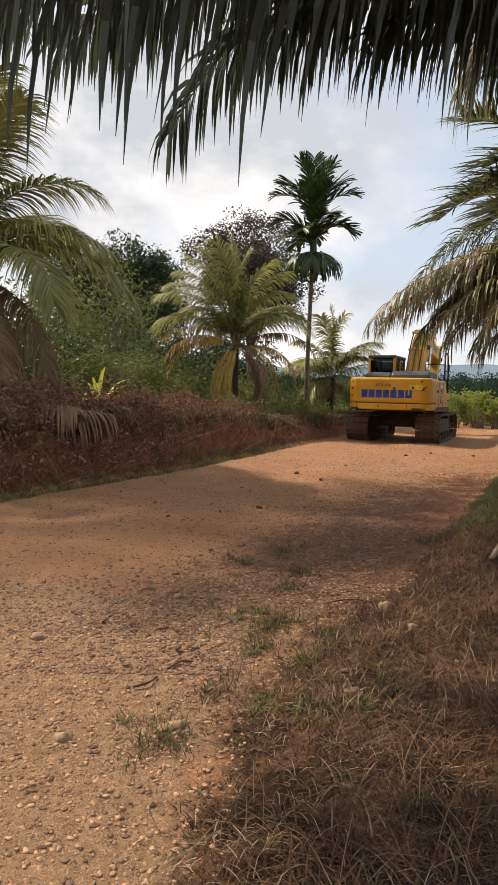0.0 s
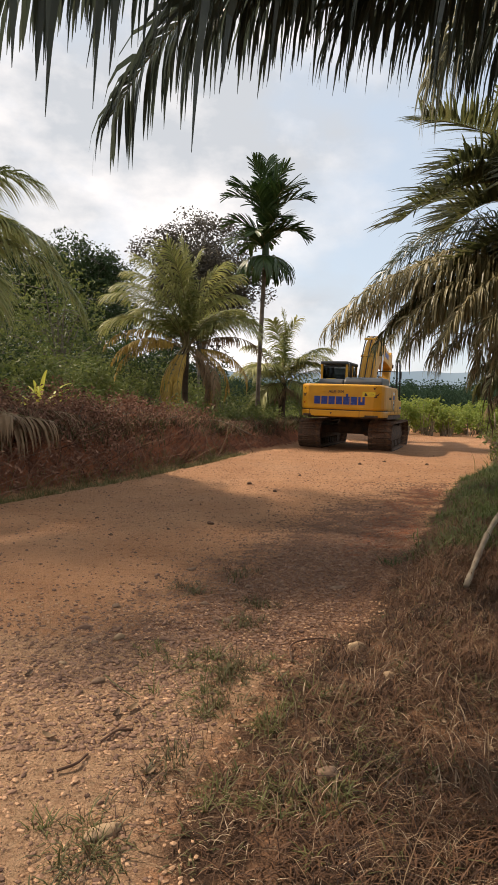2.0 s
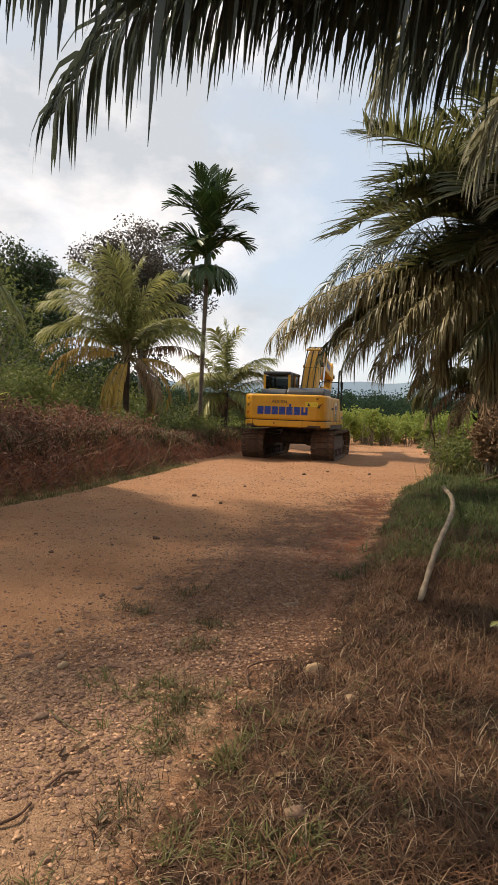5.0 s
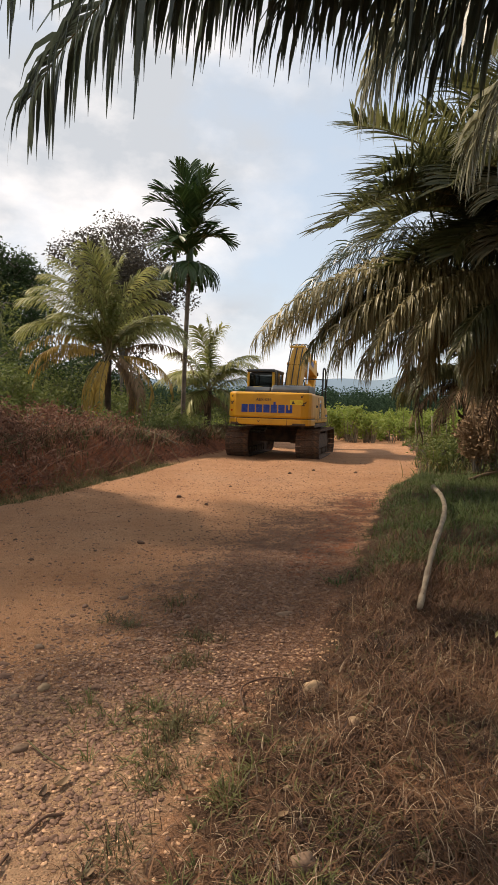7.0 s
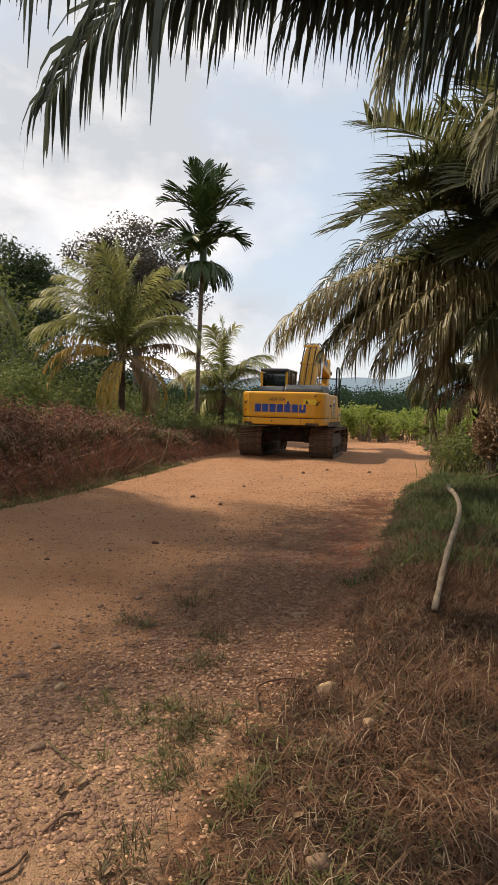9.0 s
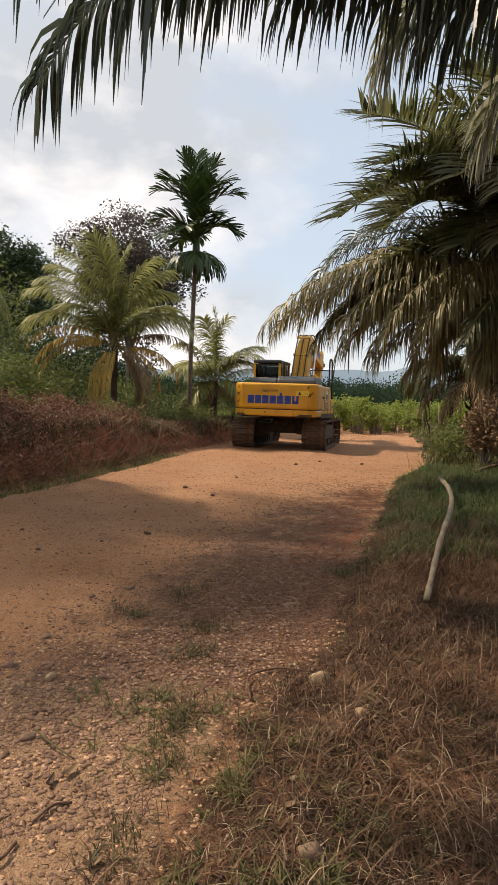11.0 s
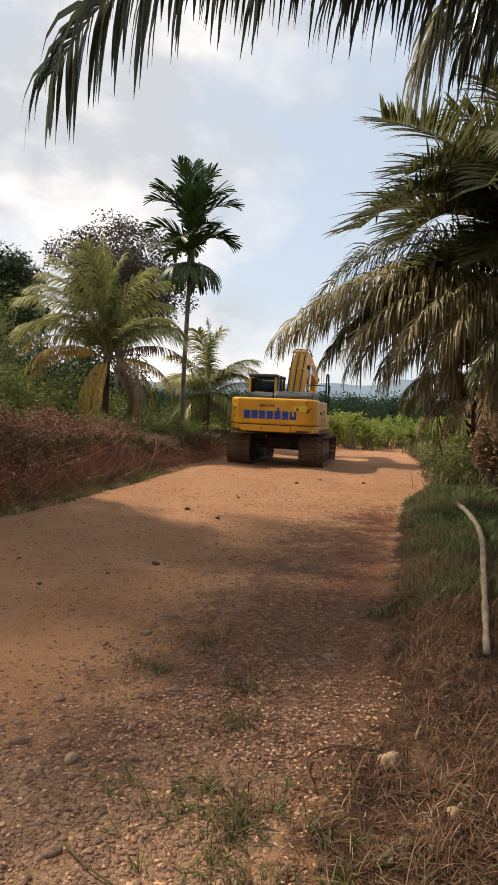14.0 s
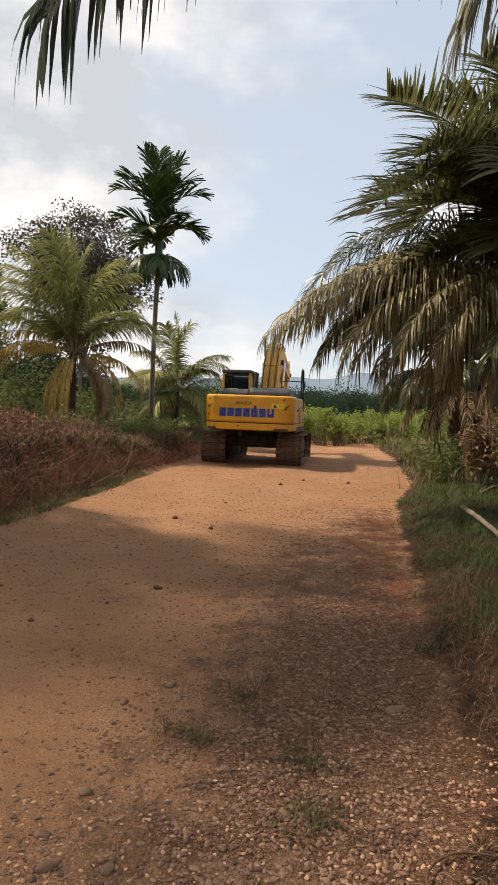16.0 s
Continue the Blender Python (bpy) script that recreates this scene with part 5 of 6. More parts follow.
def bird_decal(x, z, s, mat=None):
    """A torn sticker in the shape of spread wings, as a plain dark shape."""
    b2 = bmesh.new()
    outline = ((-1.0, 0.5), (-0.45, 0.15), (-0.15, 0.25), (0.0, 0.05), (0.25, 0.2), (1.0, 0.75), (0.55, -0.05), (0.2, -0.2), (0.35, -0.7), (-0.05, -0.4), (-0.5, -0.75), (-0.25, -0.2), (-0.6, 0.0))
    vs = [b2.verts.new((x + px * s, rear_y(x + px * s) - 0.012, z + pz * s)) for px, pz in outline]
    f_ = b2.faces.new(vs)
    bmesh.ops.triangulate(b2, faces=[f_])
    return part("torn_sticker", b2, mat or M_frame, ex, "dark torn sticker")


bird_decal(1.12, 1.80, 0.11)
bird_decal(1.07, 2.02, 0.06)
bird_decal(-1.17, 1.80, 0.09)
bird_decal(-1.17, 2.0, 0.05)
bird_decal(-1.18, 1.55, 0.06, M_red)
bird_decal(-0.28, 1.22, 0.05)
part("side_badge", box((0.006, 0.34, 0.34), (1.349, -0.62, 1.50), 0.001, segs=1), M_darkfilm, ex, "black model badge on the side housing")
part("side_stripe", box((0.006, 0.36, 0.13), (1.349, -0.62, 1.76), 0.001, segs=1), M_blue, ex, "blue stripe sticker")
part("side_stripe", box((0.006, 0.36, 0.09), (1.349, -0.62, 1.90), 0.001, segs=1), M_white, ex, "pale stripe sticker")
lettering("210", 0.19, M_white, ex, pose(1.354, -0.62, 1.43, 90, 0, 90), "white numerals")
part("badge_bar", box((0.004, 0.16, 0.09), (1.354, -0.66, 1.60), 0.001, segs=1), M_white, ex)
lettering("AEX-034", 0.11, M_darkfilm, ex, pose(1.351, -1.45, 1.72, 90, 0, 90), "dark stencilled fleet lettering")
part("maker_mark", box((0.006, 0.42, 0.08), (1.364, 0.95, 1.42), 0.001, segs=1), M_blue, ex, "faded blue film block")
bm_ = box((0.006, 0.85, 0.20), (BX + 0.262, 3.85, 3.50), 0.001, None, Matrix.Rotation(-0.14, 3, "X"), 1)
part("maker_mark", bm_, M_blue, ex, "faded blue film block")

# ---- stones, clods and wood on the ground ----
ICO = bmesh.new()
bmesh.ops.create_icosphere(ICO, subdivisions=1, radius=1.0)
ICO_V = [v.co.copy() for v in ICO.verts]
ICO_F = [tuple(v.index for v in f_.verts) for f_ in ICO.faces]
ICO.free()
ICO2 = bmesh.new()
bmesh.ops.create_icosphere(ICO2, subdivisions=3, radius=1.0)
ICO2_V = [v.co.copy() for v in ICO2.verts]
ICO2_F = [tuple(v.index for v in f_.verts) for f_ in ICO2.faces]
ICO2.free()


def rock(name, label, x, y, sx, sy, sz, mat, seed, rz=0.0, category="stone", sink=0.34):
    v = []
    for c in ICO2_V:
        k = 1 + 0.35 * noise.noise(c * 0.9 + Vector((seed, 0, 0))) + 0.20 * noise.noise(c * 2.6 + Vector((0, seed, 0)))
        d = c * k
        v.append((d.x * sx, d.y * sy, max(-0.5, d.z) * sz))
    ob = new(name, mesh_data(name, v, ICO2_F, mat, smooth=True))
    ob.matrix_world = pose(x, y, height(x, y) + sz * (0.5 - sink), 0, 0, rz)
    return tagged(ob, label, category)


rock("rock", "rounded pale tan rock at the grass edge", 0.99, 4.88, 0.062, 0.048, 0.05, M_pale, 1.0, 20)
rock("rock", "pale angular rock in dry grass", 1.06, 4.42, 0.042, 0.026, 0.022, M_pale, 2.0, 50)
rock("rock", "grey-green rounded stone in dry grass", 0.57, 3.49, 0.042, 0.036, 0.035, M_grey, 3.0)
rock("rock", "flat pale rock set in the shoulder", 1.14, 6.26, 0.075, 0.045, 0.012, M_grey, 4.0, 15, sink=0.1)
rock("rock", "flat pale stone lying on bare ground", -0.28, 3.23, 0.075, 0.035, 0.016, M_pale, 5.0, 30, sink=0.0)
rock("rock", "rounded tan stone on bare ground", -1.25, 4.36, 0.05, 0.035, 0.03, M_pale, 6.0)
rock("rock", "rounded tan stone on bare ground", -0.73, 3.13, 0.04, 0.03, 0.028, M_pale, 7.0)
for i, (x, y, s) in enumerate(((-0.74, 5.37, 0.06), (-0.07, 6.9, 0.055), (-0.37, 6.74, 0.05), (-0.6, 5.85, 0.055), (-0.77, 5.57, 0.05), (0.05, 5.87, 0.05), (-0.52, 5.3, 0.05), (0.22, 5.45, 0.05), (-0.2, 5.1, 0.045), (0.4, 6.3, 0.04))):
    rock("rock", "greyish stone half sunk in the gravel", x, y, s * 0.7, s * 0.52, s * 0.34, M_grey if i % 2 else M_stone, 10.0 + i, 40 * i)
for i, (x, y, s) in enumerate(((0.09, 9.07, 0.055), (0.77, 12.85, 0.06), (1.15, 11.94, 0.05), (-1.0, 8.2, 0.035), (-1.35, 9.4, 0.03), (3.75, 17.1, 0.07), (4.6, 18.0, 0.06), (5.6, 17.6, 0.06), (-0.4, 8.6, 0.025), (-2.0, 10.2, 0.03), (2.6, 10.6, 0.03), (1.9, 14.4, 0.04))):
    rock("clod", "dark clod of earth on the track", x, y, s * 0.8, s * 0.64, s * 0.48, M_clod, 30.0 + i, 50 * i, "clod", 0.1)


def pebbles():
    rng = random.Random(90)
    v, f = [], []

    def put(x, y, s):
        b = len(v)
        a = rng.uniform(0, 6.28)
        ca, sa = math.cos(a), math.sin(a)
        sx, sy, sz = s * rng.uniform(0.8, 1.3), s * rng.uniform(0.6, 1.0), s * rng.uniform(0.35, 0.7)
        z = height(x, y) + sz * 0.15
        shape, sides = (OCTA, OCTA_F) if s < 0.009 else (ICO12, ICO12_F)
        for c in shape:
            k = rng.uniform(0.8, 1.15)
            px, py = c.x * sx * k, c.y * sy * k
            v.append((x + px * ca - py * sa, y + px * sa + py * ca, z + c.z * sz * k))
        f.extend(tuple(b + i for i in t) for t in sides)

    for _ in range(19000):
        y = 3.8 + 10 * rng.random() ** 1.5
        x = edge(RIGHT, y) - abs(rng.gauss(0.7, 0.75)) + 0.1
        if y < 5.4 and x > edge(RIGHT, y):
            continue
        put(x, y, 0.005 + 0.014 * rng.random() ** 4)
    for _ in range(15000):
        y = rng.uniform(1.9, 5.6)
        x = rng.uniform(-2.6, edge(RIGHT, y) + 0.15)
        put(x, y, 0.004 + 0.013 * rng.random() ** 5)
    for _ in range(5000):
        y = rng.uniform(5, 22)
        x = edge(LEFT, y) + rng.random() * (edge(RIGHT, y) - edge(LEFT, y))
        put(x, y, 0.006 + 0.017 * rng.random() ** 4)
    for _ in range(22000):
        y = 4.5 + 13 * rng.random() ** 1.4
        x = edge(LEFT, y) + rng.random() * (edge(RIGHT, y) - edge(LEFT, y))
        put(x, y, 0.0045 + 0.010 * rng.random() ** 5)
    for _ in range(17000):
        y = 4.4 + 6.5 * rng.random() ** 1.3
        x = edge(RIGHT, y) - 0.2 - abs(rng.gauss(0.75, 0.6))
        put(x, y, 0.0055 + 0.014 * rng.random() ** 4)
    tagged(new("gravel", mesh_data("gravel", v, f, M_stone, smooth=False)), "loose reddish brown gravel on the track", "gravel", kind="stuff")


def crumbs():
    """Coarse crumbs of dry soil over the bare near ground."""
    rng = random.Random(91)
    v, f = [], []
    for _ in range(22000):
        y = rng.uniform(1.9, 5.9)
        x = rng.uniform(-2.8, edge(RIGHT, y) + 0.25)
        s = 0.003 + 0.011 * rng.random() ** 5
        b, a = len(v), rng.uniform(0, 6.28)
        ca, sa, z = math.cos(a), math.sin(a), height(x, y)
        for c in ICO12 if s > 0.007 else OCTA:
            k = s * rng.uniform(0.65, 1.2)
            px, py = c.x * k * 1.2, c.y * k * 0.85
            v.append((x + px * ca - py * sa, y + px * sa + py * ca, z + s * 0.15 + c.z * k * 0.65))
        f.extend(tuple(b + i for i in t) for t in (ICO12_F if s > 0.007 else OCTA_F))
    tagged(new("soil_crumbs", mesh_data("soil_crumbs", v, f, M_crumb)), "coarse dry tan soil crumbs on bare ground", "soil", kind="stuff")


b12 = bmesh.new()
bmesh.ops.create_icosphere(b12, subdivisions=1, radius=1.0)
ICO12, ICO12_F = [v.co.copy() for v in b12.verts], [tuple(v.index for v in f_.verts) for f_ in b12.faces]
b12.free()
OCTA = [Vector(c) for c in ((1, 0, 0), (0, 1, 0), (-1, 0, 0), (0, -1, 0), (0, 0, 1))]
OCTA_F = [(0, 1, 4), (1, 2, 4), (2, 3, 4), (3, 0, 4)]
pebbles()
crumbs()

lg_pts = bent([(2.04, 5.85, height(2.04, 5.85) + 0.04), (2.69, 7.02, height(2.69, 7.02) + 0.13), (3.66, 8.76, height(3.66, 8.76) + 0.20), (4.40, 10.35, height(4.4, 10.35) + 0.20), (4.72, 11.3, height(4.72, 11.3) + 0.24)], 7)
lv, lf = tube(lg_pts, [0.022 + 0.014 * i / (len(lg_pts) - 1) + 0.004 * math.sin(i * 2.1) for i in range(len(lg_pts))], 10)
tagged(new("log", mesh_data("log", lv, lf, M_log, smooth=True)), "long pale bent pole lying in the grass", "log")


def stick(label, pts, r, mat=M_log):
    v, f = tube(bent(pts, 5), r, 6)
    return tagged(new("stick", mesh_data("stick", v, f, mat, smooth=True)), label, "stick")


def on(x, y, dz=0.012):
    return (x, y, height(x, y) + dz)


stick("thin dark curved twig beside the rock", [on(0.57, 4.7), on(0.60, 4.95, 0.03), on(0.78, 5.05, 0.02), on(0.98, 4.98)], 0.005, M_clod)
stick("short brown stick on bare ground", [on(-0.38, 3.85), on(-0.32, 3.93, 0.02), on(-0.25, 3.95)], 0.006, M_clod)
stick("short brown stick on bare ground", [on(-0.52, 3.62), on(-0.45, 3.66, 0.02), on(-0.42, 3.75)], 0.006, M_clod)
stick("pale bare branch lying on the bank", [on(-0.6, 19.6, 0.25), on(0.4, 20.6, 0.2), on(1.3, 21.6, 0.12)], 0.03)
stick("bare leaning twig at the bank's foot", [on(0.1, 17.6, 0.0), (-0.1, 17.9, 0.6), (-0.35, 18.0, 1.0)], 0.008, M_dead)
stick("bare leaning twig at the bank's foot", [on(0.2, 17.7, 0.0), (0.45, 18.0, 0.55), (0.5, 18.2, 0.95)], 0.008, M_dead)
stick("bare leaning twig at the bank's foot", [on(1.3, 20.3, 0.0), (0.95, 20.5, 0.5), (0.6, 20.7, 0.9)], 0.011, M_dead)
stick("dead branch lying on the verge", [on(6.8, 14.0, 0.05), on(7.6, 14.6, 0.12), on(8.6, 15.0, 0.08)], 0.035, M_clod)
stick("dead branch lying on the verge", [on(7.0, 15.2, 0.05), on(8.2, 15.2, 0.1), on(9.2, 15.6, 0.08)], 0.03, M_clod)


def dead_leaf(x, y, az, length, width, curl, mat=M_dead):
    """A curled broad leaf lying on its back."""
    v, f, n = [], [], 8
    for i in range(n + 1):
        t = i / n
        w = width * math.sin(math.pi * (0.04 + 0.92 * t)) ** 0.8 / 2
        z = curl * length * (t - 0.45) ** 2
        v += [(length * (t - 0.5), -w, z + w * 0.55), (length * (t - 0.5), -w * 0.5, z + w * 0.12), (length * (t - 0.5), 0, z), (length * (t - 0.5), w * 0.5, z + w * 0.16), (length * (t - 0.5), w, z + w * 0.7)]
        if i:
            k = 5 * i
            f += [(k - 5 + j, k + j, k + j + 1, k - 4 + j) for j in range(4)]
    ob = new("dead_leaf", mesh_data("dead_leaf", v, f, mat, smooth=True))
    ob.matrix_world = pose(x, y, height(x, y) + 0.006, 0, 4, az)
    return tagged(ob, "curled dry brown leaf lying on bare soil", "leaf", "dead leaves on the bare ground")


for x, y, az, ln, wd, mat in ((-0.28, 4.16, 50, 0.085, 0.034, M_dead), (-0.35, 4.10, 75, 0.075, 0.026, M_brown), (-0.15, 3.6, 20, 0.07, 0.03, M_dead), (0.22, 4.05, 120, 0.06, 0.026, M_dead), (-0.62, 3.9, -30, 0.08, 0.03, M_dead), (0.55, 3.75, 10, 0.06, 0.028, M_dead), (-0.9, 4.6, 65, 0.07, 0.028, M_brown), (0.05, 4.9, 140, 0.06, 0.024, M_dead)):
    dead_leaf(x, y, az, ln, wd, 1.1, mat)
for i, (x, y, s_) in enumerate(((-0.50, 4.48, 0.036), (-0.30, 3.95, 0.026), (-0.48, 5.14, 0.042), (-0.62, 5.05, 0.028), (0.16, 4.52, 0.022), (-0.75, 4.75, 0.024), (0.85, 3.85, 0.022), (1.2, 3.95, 0.02), (1.32, 3.7, 0.018), (0.72, 4.2, 0.02), (1.0, 3.5, 0.022), (0.62, 3.95, 0.018))):
    rock("rock", "small tan stone lying on dry soil", x, y, s_, s_ * 0.7, s_ * 0.5, M_pale if i % 3 else M_grey, 60.0 + i, 35 * i, sink=0.15)
stick("thin dry grass stalk lying on bare soil", [on(-0.47, 4.5, 0.03), on(-0.38, 4.36, 0.03), on(-0.27, 4.26, 0.008)], 0.0035, M_weed)


# ---- grass, brush and litter ----
def blades(rng, spots, lens, width, lean, curl):
    """Curved grass blades: verts and faces."""
    v, f = [], []
    for x, y, s in spots:
        z = height(x, y) - 0.01
        a = rng.uniform(0, 6.283)
        L = rng.uniform(*lens) * s
        d = Vector((math.cos(a), math.sin(a), 0))
        w = Vector((-d.y, d.x, 0)) * (width * rng.uniform(0.6, 1.2) / 2)
        t = abs(rng.gauss(lean, 0.3))
        p = Vector((x, y, z))
        b = len(v)
        for j in range(4):
            k = (1.0, 0.9, 0.6, 0.05)[j]
            v.append(p - w * k); v.append(p + w * k)
            p = p + (d * math.sin(t) + Vector((0, 0, math.cos(t)))) * (L / 3)
            t = min(t + curl * rng.uniform(0.5, 1.4), 2.0)
        f += [(b, b + 1, b + 3, b + 2), (b + 2, b + 3, b + 5, b + 4), (b + 4, b + 5, b + 7, b + 6)]
    return v, f


def tufted(rng, n, per, spread, where):
    out = []
    while len(out) < n * per:
        x, y, s = where()
        for _ in range(per):
            out.append((x + rng.gauss(0, spread), y + rng.gauss(0, spread), s))
    return out


def grass(name, label, mat, seed, n, per, spread, where, lens, width=0.006, lean=0.5, curl=0.5):
    rng = random.Random(seed)
    v, f = blades(rng, tufted(rng, n, per, spread, lambda: where(rng)), lens, width, lean, curl)
    return tagged(new(name, mesh_data(name, v, f, mat)), label, "grass", kind="stuff")


def near_verge(rng):
    while True:
        x, y = rng.uniform(-0.7, 3.4), rng.uniform(1.7, 7.5)
        d = x - edge(RIGHT, y) + 0.35 * noise.noise((x * 2.2, y * 2.2, 0)) - 0.05
        if d > 0 and (y < 5.2 or d > 0.2) and rng.random() < 0.35 + d:
            return x, y, 0.7 + min(0.6, 0.35 * d)


def far_verge(rng):
    while True:
        y = rng.uniform(6.8, 15.5)
        d = rng.uniform(0.0, 4.2)
        if rng.random() < 0.6 + 0.4 * noise.noise((d, y, 0)):
            return edge(RIGHT, y) + 0.15 + d + 0.25 * noise.noise((0, y * 1.5, 2)), y, 0.6 + min(0.7, d)


def gravel_weeds(rng):
    x, y = rng.choice(((-0.09, 6.25), (0.34, 6.71), (0.31, 5.37), (0.24, 4.65), (0.2, 4.5), (0.45, 5.8), (-0.28, 3.15), (0.1, 4.2), (-0.05, 3.7)))
    return x + rng.gauss(0, 0.07), y + rng.gauss(0, 0.1), 1.0


def green_tufts(rng):
    x, y = rng.choice(((0.27, 4.74), (0.47, 4.1), (0.33, 3.9), (-0.2, 4.9), (0.0, 4.6), (0.6, 4.3), (0.1, 4.3), (-0.35, 3.2), (0.2, 3.4), (0.75, 3.7), (0.5, 3.3)))
    return x + rng.gauss(0, 0.11), y + rng.gauss(0, 0.11), rng.uniform(0.6, 1.2)


def left_fringe(rng):
    y = rng.uniform(9.0, 19.5)
    return edge(LEFT, y) + rng.gauss(0.05, 0.14), y, 0.8


def bank_top(rng):
    y = rng.uniform(9, 34)
    return edge(LEFT, y) - abs(rng.gauss(0.9, 0.7)) - 0.5, y, 1.0


def tall_verge(rng):
    if rng.random() < 0.3:
        return near_verge(rng)
    y = rng.uniform(4.6, 8.4)
    return edge(RIGHT, y) + 0.25 + rng.random() * 2.4, y, 1.2


def field(rng):
    y = rng.uniform(16, 44)
    return edge(RIGHT, y) + 0.3 + rng.random() * 12, y, 1.0


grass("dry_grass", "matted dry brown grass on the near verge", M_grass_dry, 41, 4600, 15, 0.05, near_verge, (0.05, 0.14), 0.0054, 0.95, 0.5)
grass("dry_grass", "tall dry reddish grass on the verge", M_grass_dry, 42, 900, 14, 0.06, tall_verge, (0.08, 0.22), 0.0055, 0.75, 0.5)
grass("dry_grass", "long pale straw strands over the verge", M_dead, 52, 800, 3, 0.08, near_verge, (0.15, 0.4), 0.0035, 1.1, 0.3)
grass("dry_grass", "short bleached straw blades over the verge", M_straw, 54, 1500, 5, 0.05, near_verge, (0.05, 0.15), 0.0048, 0.9, 0.5)
grass("green_grass", "lush green grass on the verge", M_grass_green, 43, 1500, 15, 0.07, far_verge, (0.10, 0.26), 0.009, 0.6, 0.6)
grass("green_grass", "sparse green weeds in dry grass", M_weed, 44, 520, 12, 0.035, near_verge, (0.05, 0.13), 0.008, 0.9, 0.5)
grass("weeds", "low olive green tufts at the edge of bare ground", M_tuft, 53, 120, 16, 0.012, green_tufts, (0.05, 0.13), 0.0065, 0.85, 0.45)
grass("weeds", "wispy dry weeds growing out of the gravel", M_weed, 45, 130, 10, 0.03, gravel_weeds, (0.04, 0.13), 0.008, 0.85, 0.4)
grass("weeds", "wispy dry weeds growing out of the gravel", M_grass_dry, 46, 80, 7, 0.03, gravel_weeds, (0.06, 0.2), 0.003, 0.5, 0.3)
grass("green_grass", "low dry green fringe at the bank's foot", M_grass_pale, 47, 700, 12, 0.07, left_fringe, (0.08, 0.22), 0.010, 0.6, 0.4)
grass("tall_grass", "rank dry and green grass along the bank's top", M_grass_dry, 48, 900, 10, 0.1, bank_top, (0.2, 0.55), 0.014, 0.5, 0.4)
grass("tall_grass", "rank green grass along the bank's top", M_grass_green, 49, 700, 10, 0.1, bank_top, (0.2, 0.5), 0.014, 0.5, 0.4)
grass("field_grass", "tawny grass field beyond the verge", M_grass_pale, 50, 1500, 8, 0.2, field, (0.25, 0.6), 0.03, 0.4, 0.4)
grass("field_grass", "green grass field beyond the verge", M_grass_green, 51, 1500, 8, 0.2, field, (0.2, 0.5), 0.03, 0.4, 0.4)


def brush():
    """Dead leaves, twigs and tangled stems over the face of the cut bank."""
    rng = random.Random(95)
    v, f = [], []
    tv, tf = [], []
    for _ in range(30000):
        y = rng.uniform(8.2, 24)
        d = rng.uniform(0.02, 2.4)
        x = edge(LEFT, y) - d
        if y > 13 and d < 0.8 and rng.random() < 0.93 * ease(13, 16, y):
            continue
        z = height(x, y) + rng.random() ** 2 * 0.45 * (1 - 0.45 * ease(16, 20, y))
        a = Vector((rng.gauss(0, 1), rng.gauss(0, 1), rng.gauss(-0.3, 0.7))).normalized()
        w = a.cross(Vector((rng.gauss(0, 1), rng.gauss(0, 1), rng.gauss(0, 1)))).normalized()
        s = rng.uniform(0.035, 0.12)
        o = Vector((x, y, z))
        b = len(v)
        v += [o, o + a * s * 0.5 + w * s * 0.16, o + a * s, o + a * s * 0.5 - w * s * 0.16]
        f.append((b, b + 1, b + 2, b + 3))
    for _ in range(1700):
        y = rng.uniform(8.2, 23)
        x = edge(LEFT, y) - rng.uniform(0.05, 2.2)
        o = Vector((x, y, height(x, y) - 0.02))
        a = Vector((rng.gauss(0.25, 0.5), rng.gauss(0, 0.5), rng.uniform(0.3, 1.0))).normalized()
        s = rng.uniform(0.25, 0.75) * (1 - 0.3 * ease(16, 20, y))
        side = Vector((rng.gauss(0, 0.2), rng.gauss(0, 0.2), -0.1)) * s
        tube([o, o + a * s * 0.5 + side * 0.4, o + a * s + side], [0.009, 0.006, 0.003], 3, tv, tf)
    tagged(new("dry_brush", mesh_data("dry_brush", v, f, M_brush)), "tangled dead brown leaves over the cut bank", "brush", kind="stuff")
    tagged(new("dry_twigs", mesh_data("dry_twigs", tv, tf, M_brush)), "dead brown stems sticking out of the bank", "brush", kind="stuff")


brush()


def straw():
    """Pale dry leaves scattered over the brush."""
    rng = random.Random(96)
    v, f = [], []
    for k in range(3000):
        y = rng.uniform(8.2, 22)
        x = edge(LEFT, y) - rng.uniform(0.1, 2.2)
        z = height(x, y) + rng.random() ** 2 * 0.4
        a = Vector((rng.gauss(0, 1), rng.gauss(0, 1), rng.gauss(0, 0.5))).normalized()
        w = a.cross(Vector((rng.gauss(0, 0.3), rng.gauss(0, 0.3), 1))).normalized()
        s, o = rng.uniform(0.03, 0.09), Vector((x, y, z))
        b = len(v)
        v += [o, o + a * s * 0.5 + w * s * 0.14, o + a * s, o + a * s * 0.5 - w * s * 0.14]
        f.append((b, b + 1, b + 2, b + 3))
    tagged(new("dry_litter", mesh_data("dry_litter", v, f, M_dead)), "pale dry leaf litter on the bank", "litter", kind="stuff")


straw()

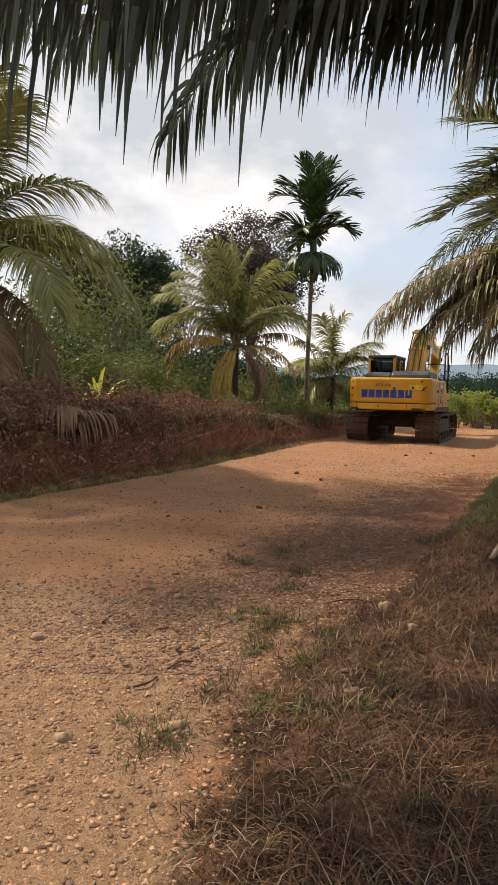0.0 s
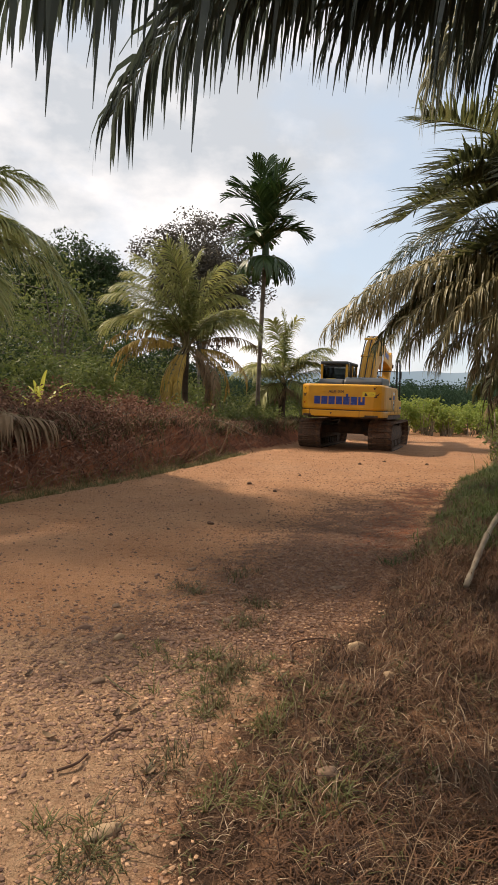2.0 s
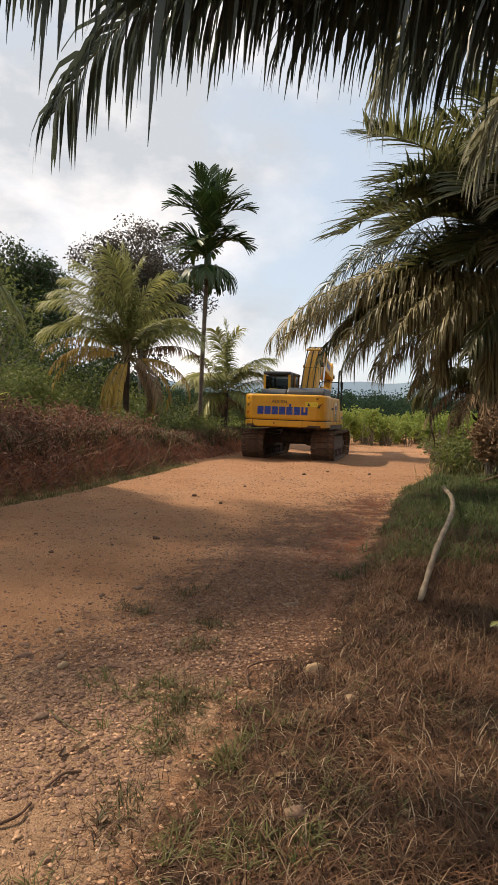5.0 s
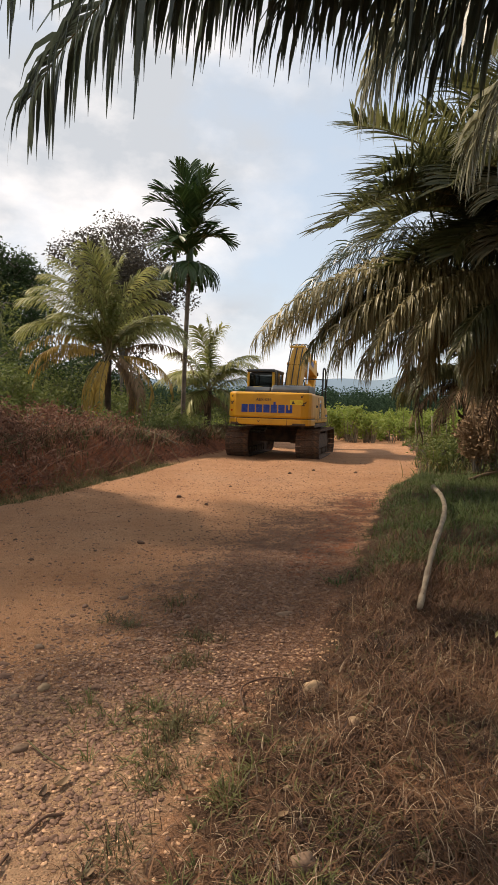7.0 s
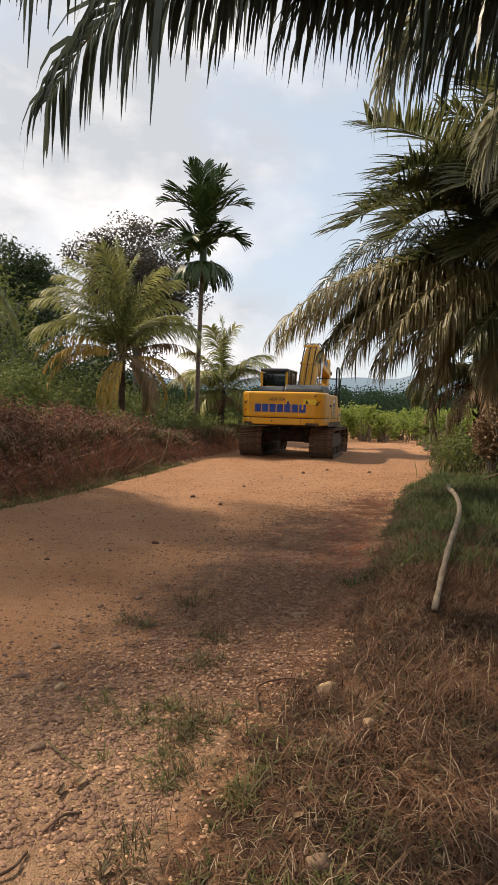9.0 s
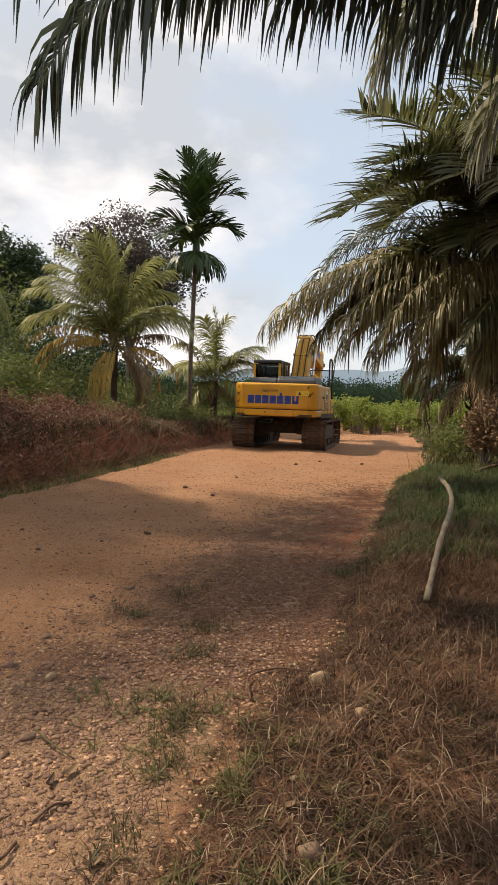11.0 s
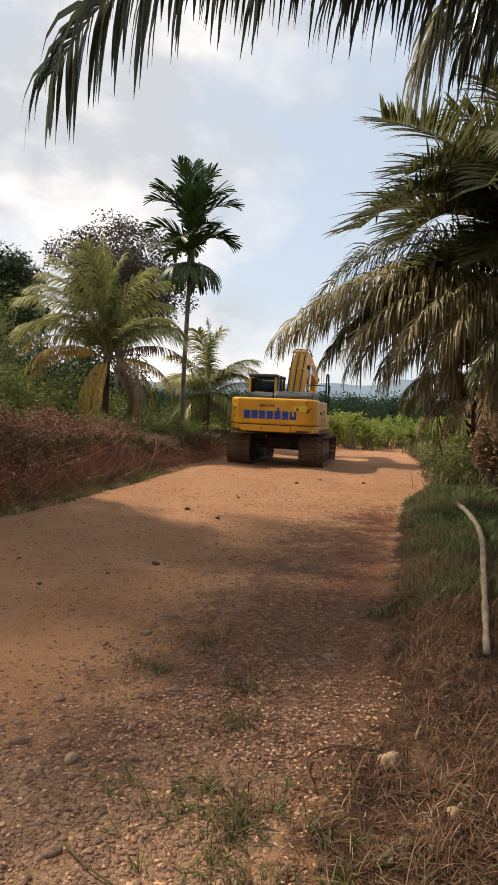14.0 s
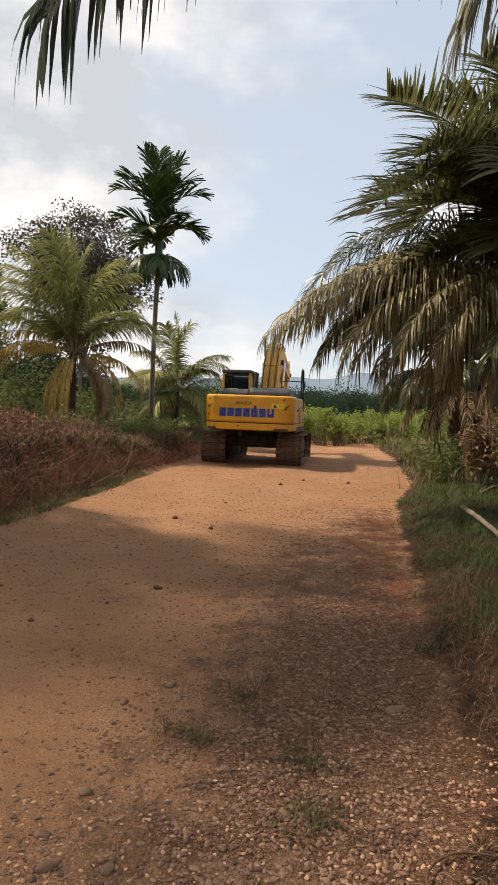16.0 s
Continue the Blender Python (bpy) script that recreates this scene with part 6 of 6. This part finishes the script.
# fallen fronds piled at the bank's foot, and dry litter under the oil palms
for i, (x, y, az) in enumerate(((-4.3, 12.2, 40), (-4.7, 11.4, 15), (-4.0, 12.9, 70), (-5.0, 12.2, -20), (-3.9, 11.9, 100))):
    t_ = thing("fallen_frond", "withered pale coconut frond lying on the bank", "palm frond", pose(x, y, height(x, y) + 0.22), "fallen fronds on the bank")
    add_frond(t_, random.Random(200 + i), Vector((0, 0, 0)), az, 8, 2.2, 20, "coco_low", M_dead, name="blade", n_pairs=44)
for i, (x, y, az) in enumerate(((7.6, 13.8, 60), (8.4, 14.6, 20), (9.2, 16.2, 100), (10.2, 17.2, 140))):
    t_ = thing("fallen_frond", "dry brown oil palm frond lying on the verge", "palm frond", pose(x, y, height(x, y) + 0.12), "fallen fronds on the verge")
    add_frond(t_, random.Random(220 + i), Vector((0, 0, 0)), az, 8, 2.0, 20, "dead", M_dead, name="blade", n_pairs=40)

# strap-leaved seedling on the bank and fern at the verge
def strap_leaf(parent, rng, az, elev, length, width, mat):
    """A long folded strap leaf that arches over."""
    v, f = [], []
    p, a, n = Vector((0, 0, 0)), radians(elev), 9
    for i in range(n + 1):
        t = i / n
        w = width * math.sin(math.pi * (0.12 + 0.86 * t)) ** 0.7 / 2
        up = Vector((-math.sin(a), 0, math.cos(a))) * w * 0.5
        v += [p + Vector((0, -w, 0)) + up, p.copy(), p + Vector((0, w, 0)) + up]
        if i:
            k = 3 * i
            f += [(k - 3, k, k + 1, k - 2), (k - 2, k + 1, k + 2, k - 1)]
        p = p + Vector((math.cos(a), 0, math.sin(a))) * (length / n)
        a -= radians(85) * (0.3 + t) / n * rng.uniform(0.7, 1.3)
    part("leaf", mesh_data("leaf", v, f, mat, smooth=True), None, parent, "", pose(0, 0, 0.02, 0, 0, az))


for k, (x, y, s_) in enumerate(((-4.2, 17.5, 1.35), (-2.6, 21.6, 0.8))):
    t_ = thing("palm_seedling", "bright yellow-green strap-leaved seedling on the bank", "plant", pose(x, y, height(x, y)))
    rg = random.Random(310 + k)
    for i in range(15):
        strap_leaf(t_, rg, 360 * i * 0.382, rg.uniform(48, 86), s_ * rg.uniform(0.8, 1.25), 0.075 * s_ + 0.01, M_strap)
t_ = thing("fern", "bright fern frond cluster in the dry grass", "plant", pose(2.5, 5.05, height(2.5, 5.05)))
for i in range(4):
    add_frond(t_, random.Random(304 + i), Vector((0, 0, 0)), 90 * i + 150, 55, 0.32, 70, "coco", M_coco, name="leaf", n_pairs=16, leaf_len=0.1, leaf_w=0.02)
for i, (x, y, h_, m_, lab) in enumerate(((8.1, 14.9, 2.7, M_dead, "dry brown climber hanging over a stump beside the palms"), (8.5, 14.3, 1.5, M_leaf_mid, "green climber at the foot of the palms"), (7.7, 15.3, 1.3, M_dead, "dry brown weeds at the foot of the palms"))):
    shrub("climber", lab, (x, y), h_, 0.62, m_, 330 + i, leaf=0.12, per=100, stems=12, category="climbing plant")
# thin stakes of a field fence far along the verge
for i in range(14):
    x, y = 13.2 + 1.05 * i, 31.0 + 0.55 * i
    s = new("fence_stake", mesh_data("fence_stake", *tube([(0, 0, -0.1), (0.02, 0, 0.6), (0.0, 0.03, 1.15 + 0.12 * (i % 3))], [0.035, 0.03, 0.025], 6), M_log, smooth=True))
    s.matrix_world = pose(x, y, height(x, y), 0, (i % 3 - 1) * 3, 40 * i)
    tagged(s, "thin pale wooden fence stake in rank grass", "fence stake", "stakes along the field")
